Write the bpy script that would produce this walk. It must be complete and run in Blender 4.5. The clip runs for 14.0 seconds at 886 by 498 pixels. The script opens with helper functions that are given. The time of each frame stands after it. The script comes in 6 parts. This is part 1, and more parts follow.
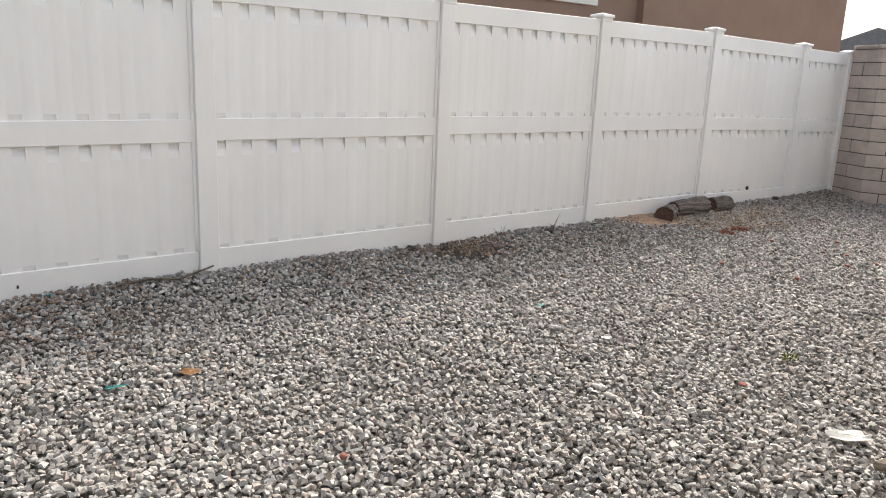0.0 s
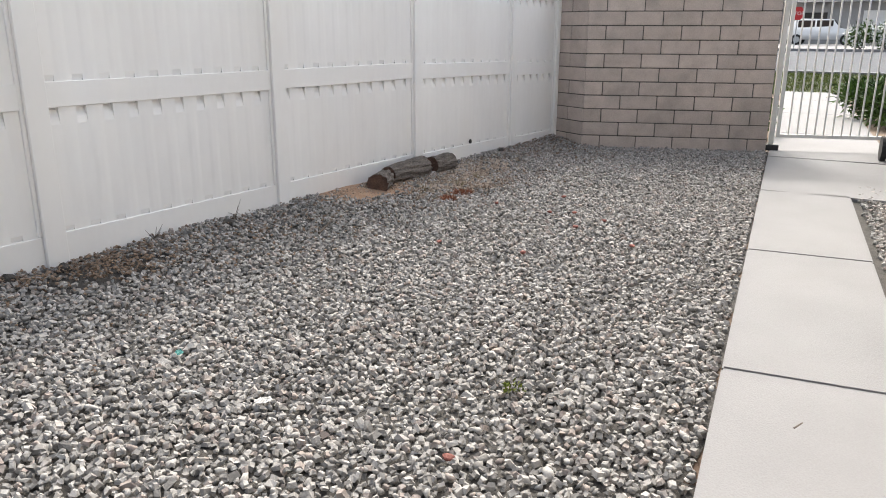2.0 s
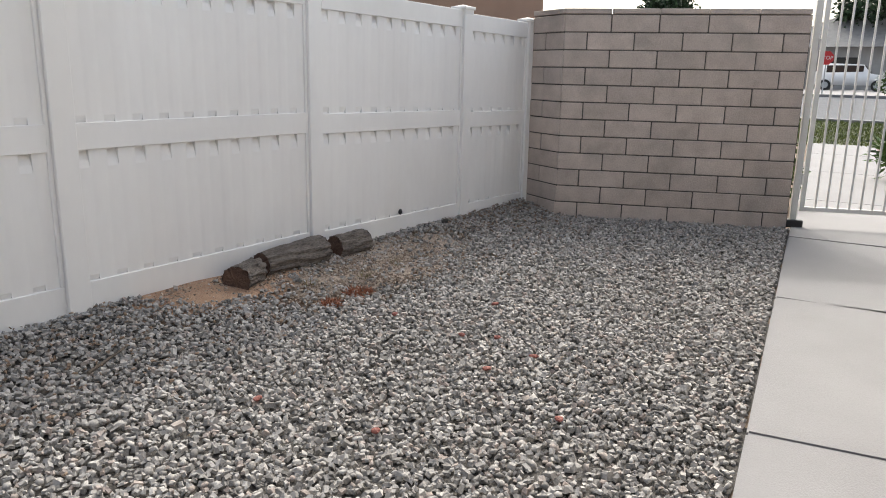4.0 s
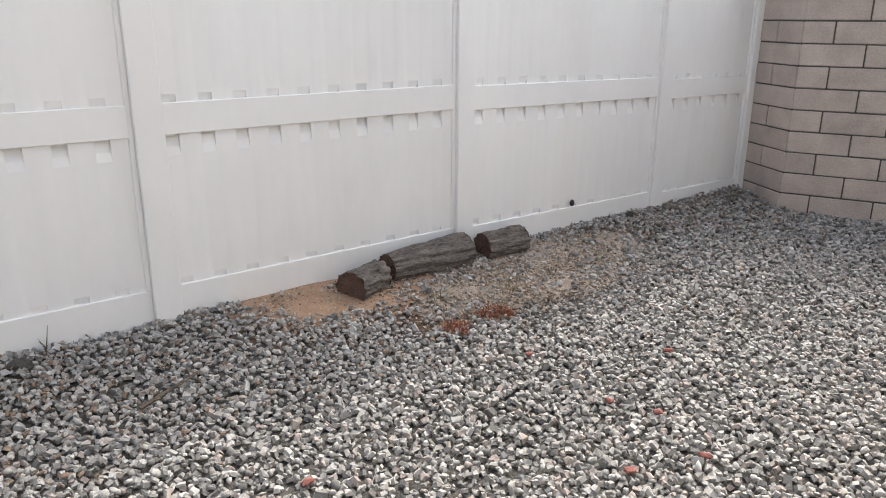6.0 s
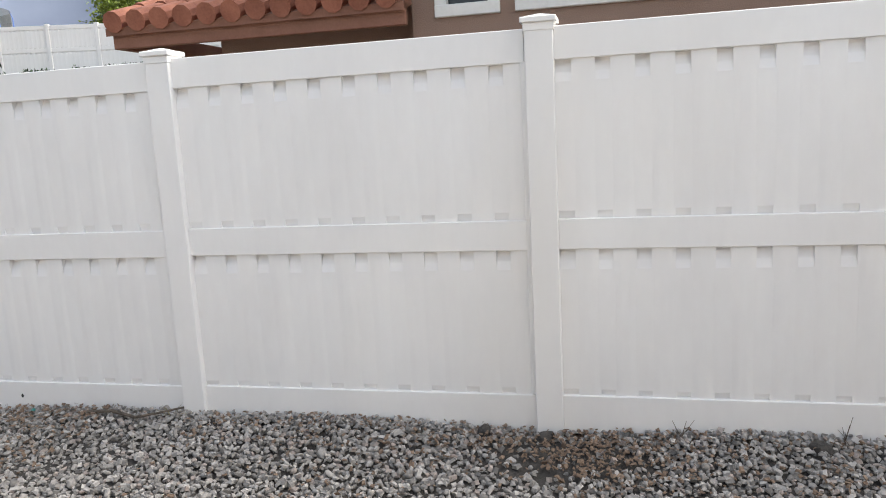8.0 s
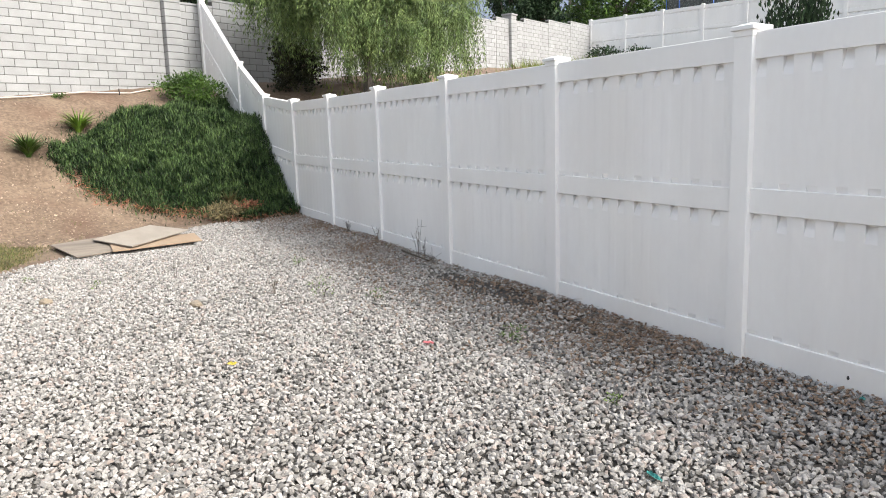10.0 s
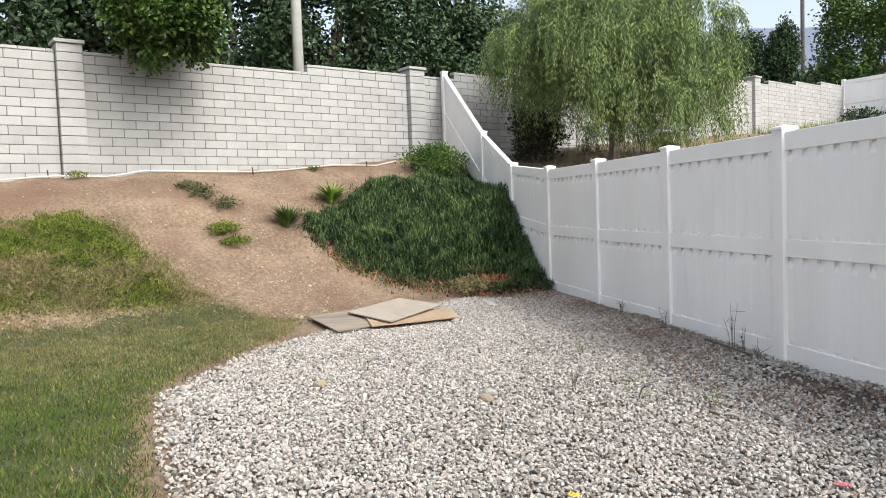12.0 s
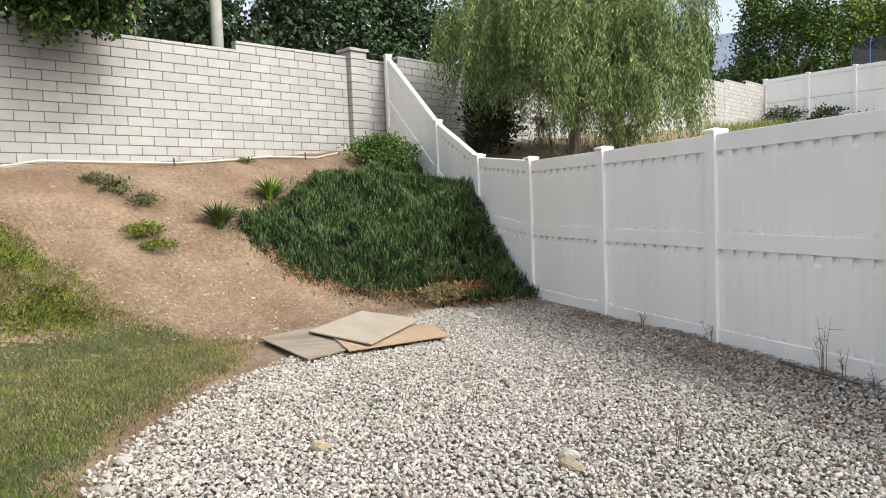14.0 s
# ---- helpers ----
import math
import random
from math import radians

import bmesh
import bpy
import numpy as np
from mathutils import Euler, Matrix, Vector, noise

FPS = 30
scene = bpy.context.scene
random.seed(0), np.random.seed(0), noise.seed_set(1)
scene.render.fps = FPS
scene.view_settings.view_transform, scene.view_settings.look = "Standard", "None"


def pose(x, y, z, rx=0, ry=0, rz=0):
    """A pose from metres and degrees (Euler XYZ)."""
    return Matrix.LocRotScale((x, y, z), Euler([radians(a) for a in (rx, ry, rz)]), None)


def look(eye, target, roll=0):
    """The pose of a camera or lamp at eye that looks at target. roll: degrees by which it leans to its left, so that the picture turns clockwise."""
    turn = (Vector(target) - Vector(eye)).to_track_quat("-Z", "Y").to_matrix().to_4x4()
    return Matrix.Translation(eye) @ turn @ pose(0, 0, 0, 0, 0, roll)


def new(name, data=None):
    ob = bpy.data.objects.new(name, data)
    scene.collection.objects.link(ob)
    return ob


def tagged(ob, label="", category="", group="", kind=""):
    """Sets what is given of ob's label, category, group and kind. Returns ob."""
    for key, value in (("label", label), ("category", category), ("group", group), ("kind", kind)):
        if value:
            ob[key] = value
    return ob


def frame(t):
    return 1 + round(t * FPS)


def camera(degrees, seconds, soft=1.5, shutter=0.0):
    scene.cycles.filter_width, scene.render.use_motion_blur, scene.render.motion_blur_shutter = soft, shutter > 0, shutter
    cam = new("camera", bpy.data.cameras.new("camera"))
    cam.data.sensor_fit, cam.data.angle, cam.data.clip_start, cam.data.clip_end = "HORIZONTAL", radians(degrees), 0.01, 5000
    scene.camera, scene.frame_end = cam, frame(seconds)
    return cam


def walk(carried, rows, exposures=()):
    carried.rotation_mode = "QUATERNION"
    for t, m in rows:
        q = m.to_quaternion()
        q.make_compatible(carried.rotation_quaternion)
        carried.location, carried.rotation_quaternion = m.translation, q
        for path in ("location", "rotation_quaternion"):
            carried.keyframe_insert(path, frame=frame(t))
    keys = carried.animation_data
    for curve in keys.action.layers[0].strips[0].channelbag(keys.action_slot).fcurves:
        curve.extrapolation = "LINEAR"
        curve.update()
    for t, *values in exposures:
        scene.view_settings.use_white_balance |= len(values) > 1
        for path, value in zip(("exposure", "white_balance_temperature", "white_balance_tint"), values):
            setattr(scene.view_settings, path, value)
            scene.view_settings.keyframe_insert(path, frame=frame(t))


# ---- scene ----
cam = camera(61.5, 14.0, 1.0)
PATH = [
    (0, (-1.74, -4.651, 1.336), (-0.531, -3.125, 0.877), 2.4),
    (0.5, (-1.482, -4.443, 1.236), (-0.197, -3.001, 0.717), 2.1),
    (1, (-1.233, -4.336, 1.194), (0.144, -3.03, 0.561), 1.4),
    (1.5, (-0.77, -4.133, 1.202), (0.758, -3.002, 0.582), 1.0),
    (2, (-0.338, -4.102, 1.272), (1.271, -3.052, 0.715), 0.2),
    (2.2, (-0.099, -4.089, 1.273), (1.564, -3.099, 0.768), 1.3),
    (4.3, (1.903, -3.671, 1.306), (3.454, -2.49, 0.859), 1.2),
    (4.5, (2.05, -3.59, 1.301), (3.527, -2.324, 0.839), 0.8),
    (5, (2.392, -3.45, 1.327), (3.729, -2.051, 0.823), 0.5),
    (5.5, (2.613, -3.388, 1.36), (3.832, -1.901, 0.809), 0.1),
    (6, (2.673, -3.377, 1.374), (3.851, -1.874, 0.78), 0.3),
    (6.5, (2.68, -3.375, 1.388), (3.826, -1.857, 0.77), 0.7),
    (7, (2.631, -3.383, 1.406), (3.482, -1.625, 0.976), -1.3),
    (7.2, (2.61, -3.397, 1.438), (3.158, -1.505, 1.088), -2.5),
    (9.3, (1.344, -3.473, 1.457), (-0.002, -2.032, 1.119), -2.2),
    (9.5, (1.31, -3.491, 1.454), (-0.163, -2.181, 1.118), -2.6),
    (10, (1.179, -3.456, 1.379), (-0.585, -2.57, 1.055), -1.7),
    (10.5, (1.061, -3.539, 1.371), (-0.783, -2.832, 1.055), -0.2),
    (11, (0.805, -3.713, 1.372), (-1.069, -3.048, 1.166), 0.6),
    (11.5, (0.382, -3.797, 1.355), (-1.538, -3.256, 1.208), -1.7),
    (12, (-0.178, -3.887, 1.326), (-2.135, -3.489, 1.215), -2.0),
    (12.5, (-0.601, -3.979, 1.344), (-2.556, -3.591, 1.186), -2.1),
    (13, (-1.074, -4.081, 1.345), (-3.014, -3.617, 1.209), -1.5),
    (13.5, (-1.509, -4.187, 1.343), (-3.412, -3.584, 1.221), -2.1),
    (14, (-1.929, -4.361, 1.317), (-3.819, -3.719, 1.196), -2.1),
]
walk(cam, [(t, look(eye, target, roll)) for t, eye, target, roll in PATH], [(0.0, 1.90, 6840, 6), (2.2, 1.90, 6600, 6), (4.4, 1.64, 6620, 6), (5.0, 1.74, 6620, 6), (5.5, 1.9, 6620, 6), (6.5, 2.09, 6620, 6), (7.0, 2.03, 6660, 6), (9.3, 1.87, 6470, 6), (11.0, 1.71, 6420, 6), (14.0, 1.68, 6740, 5)])

# ---- world, sun ----
SUN_DIR = Vector((0.85, 0.54, 1.0)).normalized()
world = bpy.data.worlds.new("sky")
scene.world = world
world.use_nodes = True
wn = world.node_tree
sky = wn.nodes.new("ShaderNodeTexSky")
sky.sky_type = "NISHITA"
sky.sun_disc = False
sky.sun_elevation = math.asin(SUN_DIR.z)
sky.sun_rotation = math.atan2(SUN_DIR.x, SUN_DIR.y)
sky.dust_density = 6.0
sky.air_density = 1.0
back = wn.nodes["Background"]
grey = wn.nodes.new("ShaderNodeRGBToBW")
veil = wn.nodes.new("ShaderNodeMix")     # thin high cloud takes some of the blue out of the sky
veil.data_type = "RGBA"
veil.inputs["Factor"].default_value = 0.48
wn.links.new(sky.outputs["Color"], grey.inputs["Color"])
wn.links.new(sky.outputs["Color"], veil.inputs["A"])
wn.links.new(grey.outputs["Val"], veil.inputs["B"])
wn.links.new(veil.outputs["Result"], back.inputs["Color"])
back.inputs["Strength"].default_value = 0.13
sun = new("sun", bpy.data.lights.new("sun", "SUN"))
sun.data.energy = 0.45
sun.data.angle = radians(2.0)
sun.data.color = (1.0, 0.98, 0.955)
sun.matrix_world = look(SUN_DIR * 60, (0, 0, 0))


# ---- materials ----
def mat(name, dark, light, scale=8.0, rough=0.8, bump=0.0, fine=60.0, fine_amount=0.35, metal=0.0, island=None, per_object=0.0,
        stain=None, stain_scale=1.2, stain_lo=0.55, stain_hi=0.75, stretch=(1, 1, 1), world_space=True, transmit=0.0):
    """A node material: two colours mixed by coarse and fine noise, with bump, stains and per-piece variation."""
    m = bpy.data.materials.new(name)
    m.use_nodes = True
    nt = m.node_tree
    n, l = nt.nodes, nt.links
    b = n["Principled BSDF"]
    b.inputs["Roughness"].default_value = rough
    b.inputs["Metallic"].default_value = metal
    if transmit:
        b.inputs["Transmission Weight"].default_value = transmit
    co = n.new("ShaderNodeTexCoord")
    mp = n.new("ShaderNodeMapping")
    mp.inputs["Scale"].default_value = stretch
    src = co.outputs["Object"]
    if world_space:
        src = n.new("ShaderNodeNewGeometry").outputs["Position"]
    l.new(src, mp.inputs["Vector"])

    def nz(s, detail=4):
        t = n.new("ShaderNodeTexNoise")
        t.inputs["Scale"].default_value = s
        t.inputs["Detail"].default_value = detail
        l.new(mp.outputs["Vector"], t.inputs["Vector"])
        return t.outputs["Fac"]

    coarse, finer = nz(scale), nz(fine, 3)
    mix = n.new("ShaderNodeMath")
    mix.operation = "MULTIPLY_ADD"
    l.new(finer, mix.inputs[0])
    mix.inputs[1].default_value = fine_amount
    mul = n.new("ShaderNodeMath")
    mul.operation = "MULTIPLY"
    l.new(coarse, mul.inputs[0])
    mul.inputs[1].default_value = 1 - fine_amount
    l.new(mul.outputs[0], mix.inputs[2])
    ramp = n.new("ShaderNodeValToRGB")
    ramp.color_ramp.elements[0].position = 0.32
    ramp.color_ramp.elements[1].position = 0.68
    ramp.color_ramp.elements[0].color = (*dark, 1)
    ramp.color_ramp.elements[1].color = (*light, 1)
    l.new(mix.outputs[0], ramp.inputs["Fac"])
    color = ramp.outputs["Color"]
    if island:
        g = n.new("ShaderNodeNewGeometry")
        r2 = n.new("ShaderNodeValToRGB")
        e = r2.color_ramp.elements
        e[0].position, e[0].color = 0.0, (*island[0][1], 1)
        e[1].position, e[1].color = island[-1][0], (*island[-1][1], 1)
        for p, c in island[1:-1]:
            x = e.new(p)
            x.color = (*c, 1)
        l.new(g.outputs["Random Per Island"], r2.inputs["Fac"])
        mm = n.new("ShaderNodeMix")
        mm.data_type, mm.blend_type = "RGBA", "MULTIPLY"
        mm.inputs["Factor"].default_value = 1.0
        l.new(color, mm.inputs["A"])
        l.new(r2.outputs["Color"], mm.inputs["B"])
        color = mm.outputs["Result"]
    if per_object:
        oi = n.new("ShaderNodeObjectInfo")
        mr = n.new("ShaderNodeMapRange")
        mr.inputs["To Min"].default_value = 1 - per_object
        mr.inputs["To Max"].default_value = 1 + per_object
        l.new(oi.outputs["Random"], mr.inputs["Value"])
        hv = n.new("ShaderNodeHueSaturation")
        l.new(mr.outputs["Result"], hv.inputs["Value"])
        l.new(color, hv.inputs["Color"])
        color = hv.outputs["Color"]
    if stain:
        sr = n.new("ShaderNodeMapRange")
        sr.inputs["From Min"].default_value = stain_lo
        sr.inputs["From Max"].default_value = stain_hi
        l.new(nz(stain_scale, 6), sr.inputs["Value"])
        sm = n.new("ShaderNodeMix")
        sm.data_type = "RGBA"
        l.new(sr.outputs["Result"], sm.inputs["Factor"])
        l.new(color, sm.inputs["A"])
        sm.inputs["B"].default_value = (*stain, 1)
        color = sm.outputs["Result"]
    l.new(color, b.inputs["Base Color"])
    if bump:
        bp = n.new("ShaderNodeBump")
        bp.inputs["Strength"].default_value = bump
        bp.inputs["Distance"].default_value = 0.01
        l.new(finer, bp.inputs["Height"])
        l.new(bp.outputs["Normal"], b.inputs["Normal"])
    return m


VINYL = mat("white_vinyl", (0.79, 0.775, 0.765), (0.87, 0.86, 0.85), 1.5, 0.42, 0.03, 25, 0.2, stretch=(1, 1, 0.35),
            stain=(0.81, 0.785, 0.75), stain_scale=0.9, stain_lo=0.5, stain_hi=0.85)
BLOCK = mat("grey_slump_block", (0.41, 0.345, 0.303), (0.585, 0.50, 0.445), 7, 0.92, 0.45, 90, 0.45, per_object=0.09,
            stain=(0.27, 0.245, 0.22), stain_scale=1.6, stain_lo=0.58, stain_hi=0.85)
# mortar coloured darker than it is, to carry the shadow in the joints
MORTAR = mat("joint_shadow_mortar", (0.06, 0.054, 0.048), (0.12, 0.108, 0.096), 9, 0.95, 0.4, 120)
WBLOCK = mat("white_block", (0.255, 0.255, 0.256), (0.317, 0.317, 0.318), 3, 0.9, 0.4, 60, 0.4, per_object=0.07,
             stain=(0.232, 0.232, 0.23), stain_scale=0.9, stain_lo=0.6, stain_hi=0.9)
# joint shadow of the white wall is likewise put into its mortar colour
WMORTAR = mat("white_wall_joint_shadow_mortar", (0.055, 0.052, 0.048), (0.10, 0.096, 0.09), 9, 0.95, 0.3, 80)
CONCRETE = mat("broomed_concrete", (0.202, 0.194, 0.197), (0.245, 0.236, 0.239), 1.4, 0.85, 0.25, 140, 0.35,
               stain=(0.185, 0.172, 0.168), stain_scale=0.8, stain_lo=0.6, stain_hi=0.9)
STONE = mat("grey_gravel_stone", (0.67, 0.65, 0.635), (0.90, 0.88, 0.86), 30, 0.9, 0.3, 160, 0.5,
            island=[(0.0, (0.18, 0.174, 0.166)), (0.25, (0.325, 0.313, 0.298)), (0.5, (0.43, 0.416, 0.398)), (0.78, (0.535, 0.52, 0.50)),
                    (0.86, (0.565, 0.55, 0.53)), (0.90, (0.38, 0.325, 0.298)), (1.0, (0.45, 0.40, 0.365))])
# soil colour taken darker to stand for shade in the gaps between stones
BED = mat("gravel_bed_shade_soil", (0.034, 0.030, 0.026), (0.08, 0.072, 0.064), 20, 0.95, 0.6, 120)
DIRT = mat("tan_bare_dirt", (0.074, 0.049, 0.032), (0.214, 0.153, 0.106), 1.6, 0.95, 1.0, 19, 0.55,
           stain=(0.095, 0.053, 0.034), stain_scale=0.7, stain_lo=0.5, stain_hi=0.7)
SAND = mat("orange_tan_sand", (0.25, 0.142, 0.088), (0.42, 0.275, 0.18), 14, 0.95, 0.6, 120, 0.5)
LAWN_SOIL = mat("lawn_thatch", (0.02, 0.028, 0.008), (0.055, 0.056, 0.022), 3, 0.95, 0.5, 60, 0.5)


# ---- mesh helpers ----
def mesh_of(name, verts, faces, material=None, smooth=False):
    me = bpy.data.meshes.new(name)
    verts = np.asarray(verts, dtype=np.float32).reshape(-1, 3)
    faces = np.asarray(faces, dtype=np.int32)
    k = faces.shape[1]
    me.vertices.add(len(verts))
    me.vertices.foreach_set("co", verts.ravel())
    me.loops.add(faces.size)
    me.loops.foreach_set("vertex_index", faces.ravel())
    me.polygons.add(len(faces))
    me.polygons.foreach_set("loop_start", np.arange(0, faces.size, k, dtype=np.int32))
    me.polygons.foreach_set("use_smooth", np.full(len(faces), smooth) if np.isscalar(smooth) else smooth)
    me.update(calc_edges=True)
    me.validate()
    if material:
        me.materials.append(material)
    return me


def solid(name, bm, material, smooth=False):
    me = bpy.data.meshes.new(name)
    bmesh.ops.recalc_face_normals(bm, faces=bm.faces)
    for f in bm.faces:
        f.smooth = smooth
    bm.to_mesh(me)
    bm.free()
    me.materials.append(material)
    return me


def put(name, me, parent=None, m=None, label="", category="", group="", kind=""):
    ob = new(name, me)
    if parent:
        ob.parent = parent
    if m is not None:
        ob.matrix_basis = m
    return tagged(ob, label, category, group, kind)


def part(name, bm, material, parent, label="", m=None, smooth=False):
    return put(name, solid(name, bm, material, smooth), parent, m, label)


def box(x0, x1, y0, y1, z0, z1, bevel=0.0, bm=None, segments=1):
    bm = bm or bmesh.new()
    r = bmesh.ops.create_cube(bm, size=1.0)
    vs = r["verts"]
    for v in vs:
        v.co = Vector(((x0 + x1) / 2 + v.co.x * (x1 - x0), (y0 + y1) / 2 + v.co.y * (y1 - y0), (z0 + z1) / 2 + v.co.z * (z1 - z0)))
    if bevel:
        es = list({e for v in vs for e in v.link_edges})
        bmesh.ops.bevel(bm, geom=es, offset=bevel, segments=segments, profile=0.7, affect="EDGES")
    return bm


def tube(points, radii, sides=8, bm=None, caps=True):
    """A tapered tube along points."""
    bm = bm or bmesh.new()
    pts = [Vector(p) for p in points]
    rings = []
    for i, p in enumerate(pts):
        d = (pts[min(i + 1, len(pts) - 1)] - pts[max(i - 1, 0)]).normalized()
        a = d.cross(Vector((0.13, 0.31, 0.94)) if abs(d.z) < 0.9 else Vector((1, 0, 0))).normalized()
        b = d.cross(a)
        r = radii[i] if hasattr(radii, "__len__") else radii
        rings.append([bm.verts.new(p + (a * math.cos(2 * math.pi * k / sides) + b * math.sin(2 * math.pi * k / sides)) * r) for k in range(sides)])
    for r0, r1 in zip(rings, rings[1:]):
        for k in range(sides):
            bm.faces.new((r0[k], r0[(k + 1) % sides], r1[(k + 1) % sides], r1[k]))
    if caps:
        bm.faces.new(rings[0][::-1])
        bm.faces.new(rings[-1])
    return bm


def smooth01(v):
    v = np.clip(v, 0, 1)
    return v * v * (3 - 2 * v)


def inside(px, py, poly):
    """Which points lie in a polygon."""
    r = np.zeros(len(px), bool)
    for (x0, y0), (x1, y1) in zip(poly, poly[1:] + poly[:1]):
        cross = ((y0 > py) != (y1 > py)) & (px < (x1 - x0) * (py - y0) / (y1 - y0 + 1e-12) + x0)
        r ^= cross
    return r


def edge_distance(px, py, poly, closed=True):
    best = np.full(len(px), 1e9)
    pairs = list(zip(poly, poly[1:])) + ([(poly[-1], poly[0])] if closed else [])
    for (x0, y0), (x1, y1) in pairs:
        dx, dy = x1 - x0, y1 - y0
        t = np.clip(((px - x0) * dx + (py - y0) * dy) / (dx * dx + dy * dy), 0, 1)
        best = np.minimum(best, np.hypot(px - x0 - t * dx, py - y0 - t * dy))
    return best


def lumps(px, py, scale, seed=0.0):
    """Cheap smooth noise in -1..1, from turned sines."""
    out = np.zeros(len(px))
    for k in range(5):
        a = 1.3 * k + seed
        f = scale * (1 + 0.55 * k)
        out += np.sin(f * (px * np.cos(a) + py * np.sin(a)) + 2.1 * k + seed * 3) / (1 + 0.5 * k)
    return out / 2.6


# ---- plan ----
BAY = 1.83
PL, PR = np.array((-13.7, -7.38)), np.array((-16.8, -1.0))     # pilasters of the white wall
WU = (PR - PL) / np.linalg.norm(PR - PL)
WN = np.array((WU[1], -WU[0]))
GROUND = -0.085
W_CORNER, W_END = (8.24, -0.524), (9.07, -2.497)


def walk_edge(x):
    return -3.528 + 0.155 * (x - 2.644)


def height(px, py):
    """The lie of the land."""
    px, py = np.asarray(px, float), np.asarray(py, float)
    rx, ry = px - PL[0], py - PL[1]
    d = rx * WN[0] + ry * WN[1]
    s = rx * WU[0] + ry * WU[1]
    base = np.where(s < 7, 2.1 + 0.055 * np.clip(s, -6, 7), 2.485 + 0.075 * (np.clip(s, 7, 30) - 7))
    foot = 3.9 + 1.25 * smooth01((s - 3.2) / 3.4) + 9.0 * smooth01((py - 0.15) / 3.0)
    t = np.clip(1 - (d - 0.35) / foot, 0, 1)
    h = base * (0.55 * t + 0.45 * t * t * (3 - 2 * t))
    h = np.where(d < 0.35, base, h)
    bumpy = lumps(px, py, 2.2) * 0.05 + lumps(px, py, 6.0, 1.0) * 0.018
    h = h + bumpy * smooth01(h / 0.4)
    far = 0.19 * np.clip(py - 2.0, 0, 22) * smooth01((-1.0 - px) / 6)
    h = np.maximum(h, far)
    strip = 0.085 * smooth01(1 - np.abs(py + 0.05) / 0.75) * (px > -14) * (px < 9.2) * (0.85 + 0.3 * lumps(px, np.zeros_like(px), 1.7, 0.4))
    return GROUND + np.maximum(h, strip)


def axis_lines(lo, hi, fine_lo, fine_hi, step):
    mid = list(np.arange(fine_lo, fine_hi + 1e-6, step))
    left, right, g = [], [], step
    v = fine_lo
    while v > lo:
        g *= 1.35
        v -= g
        left.append(max(v, lo))
    v, g = fine_hi, step
    while v < hi:
        g *= 1.35
        v += g
        right.append(min(v, hi))
    return np.array(left[::-1] + mid + right)


gx, gy = axis_lines(-900, 900, -22, 9, 0.14), axis_lines(-900, 900, -12, 8, 0.15)
GX, GY = np.meshgrid(gx, gy, indexing="ij")
gz = height(GX.ravel(), GY.ravel())
idx = np.arange(GX.size).reshape(GX.shape)
quads = np.stack([idx[:-1, :-1], idx[1:, :-1], idx[1:, 1:], idx[:-1, 1:]], -1).reshape(-1, 4)
put("ground", mesh_of("ground", np.stack([GX.ravel(), GY.ravel(), gz], 1), quads, DIRT, True), kind="structure",
    label="bare tan dirt ground rising as a bank to the wall", category="ground")

GRAVEL = [(-2.9, -4.40), (-3.9, -4.52), (-5.0, -4.78), (-6.25, -4.98), (-7.1, -4.70), (-7.8, -4.42), (-8.6, -3.85), (-9.6, -3.05),
          (-11.2, -1.5), (-11.6, -0.02), (8.42, -0.02), (8.24, -0.53), (9.06, -2.45), (9.06, -2.57)]
bx, by = np.meshgrid(np.arange(-11.9, 9.21, 0.12), np.arange(-5.16, -0.01, 0.11), indexing="ij")
bid = np.arange(bx.size).reshape(bx.shape)
bq = np.stack([bid[:-1, :-1], bid[1:, :-1], bid[1:, 1:], bid[:-1, 1:]], -1).reshape(-1, 4)
bc = np.stack([bx.ravel(), by.ravel()], 1)[bq].mean(1)
SAND_PIT = [(3.95, -0.03), (4.9, -0.03), (4.85, -0.28), (4.6, -0.42), (4.25, -0.36)]
bq = bq[inside(bc[:, 0], bc[:, 1], GRAVEL) & (edge_distance(bc[:, 0], bc[:, 1], GRAVEL[:10], False) > 0.22 + 0.12 * lumps(bc[:, 0], bc[:, 1], 4.0))
        & (np.hypot((bc[:, 0] - 5.3) / 1.5, (bc[:, 1] + 0.25) / 0.55) > 1)]
bz = height(bx.ravel(), by.ravel()) + 0.008
put("gravel_bed", mesh_of("gravel_bed", np.stack([bx.ravel(), by.ravel(), bz], 1), bq, BED, True), kind="structure", label="soil bed under the gravel, darkened as shade between stones", category="ground")


# ---- vinyl fence ----
def cap_bm(w=0.0635):
    bm = box(-w - 0.004, w + 0.004, -w - 0.004, w + 0.004, -0.012, 0.022, 0.002)
    box(-w - 0.016, w + 0.016, -w - 0.016, w + 0.016, 0.022, 0.048, 0.004, bm)
    r = bmesh.ops.create_cone(bm, cap_ends=True, segments=4, radius1=(w + 0.010) * 1.414, radius2=0.012, depth=0.018)
    for v in r["verts"]:
        v.co = Matrix.Rotation(radians(45), 3, "Z") @ v.co
        v.co.z += 0.056
    return bm


PER_BAY = 20
CLEAR = BAY - 0.127
BW = CLEAR / PER_BAY


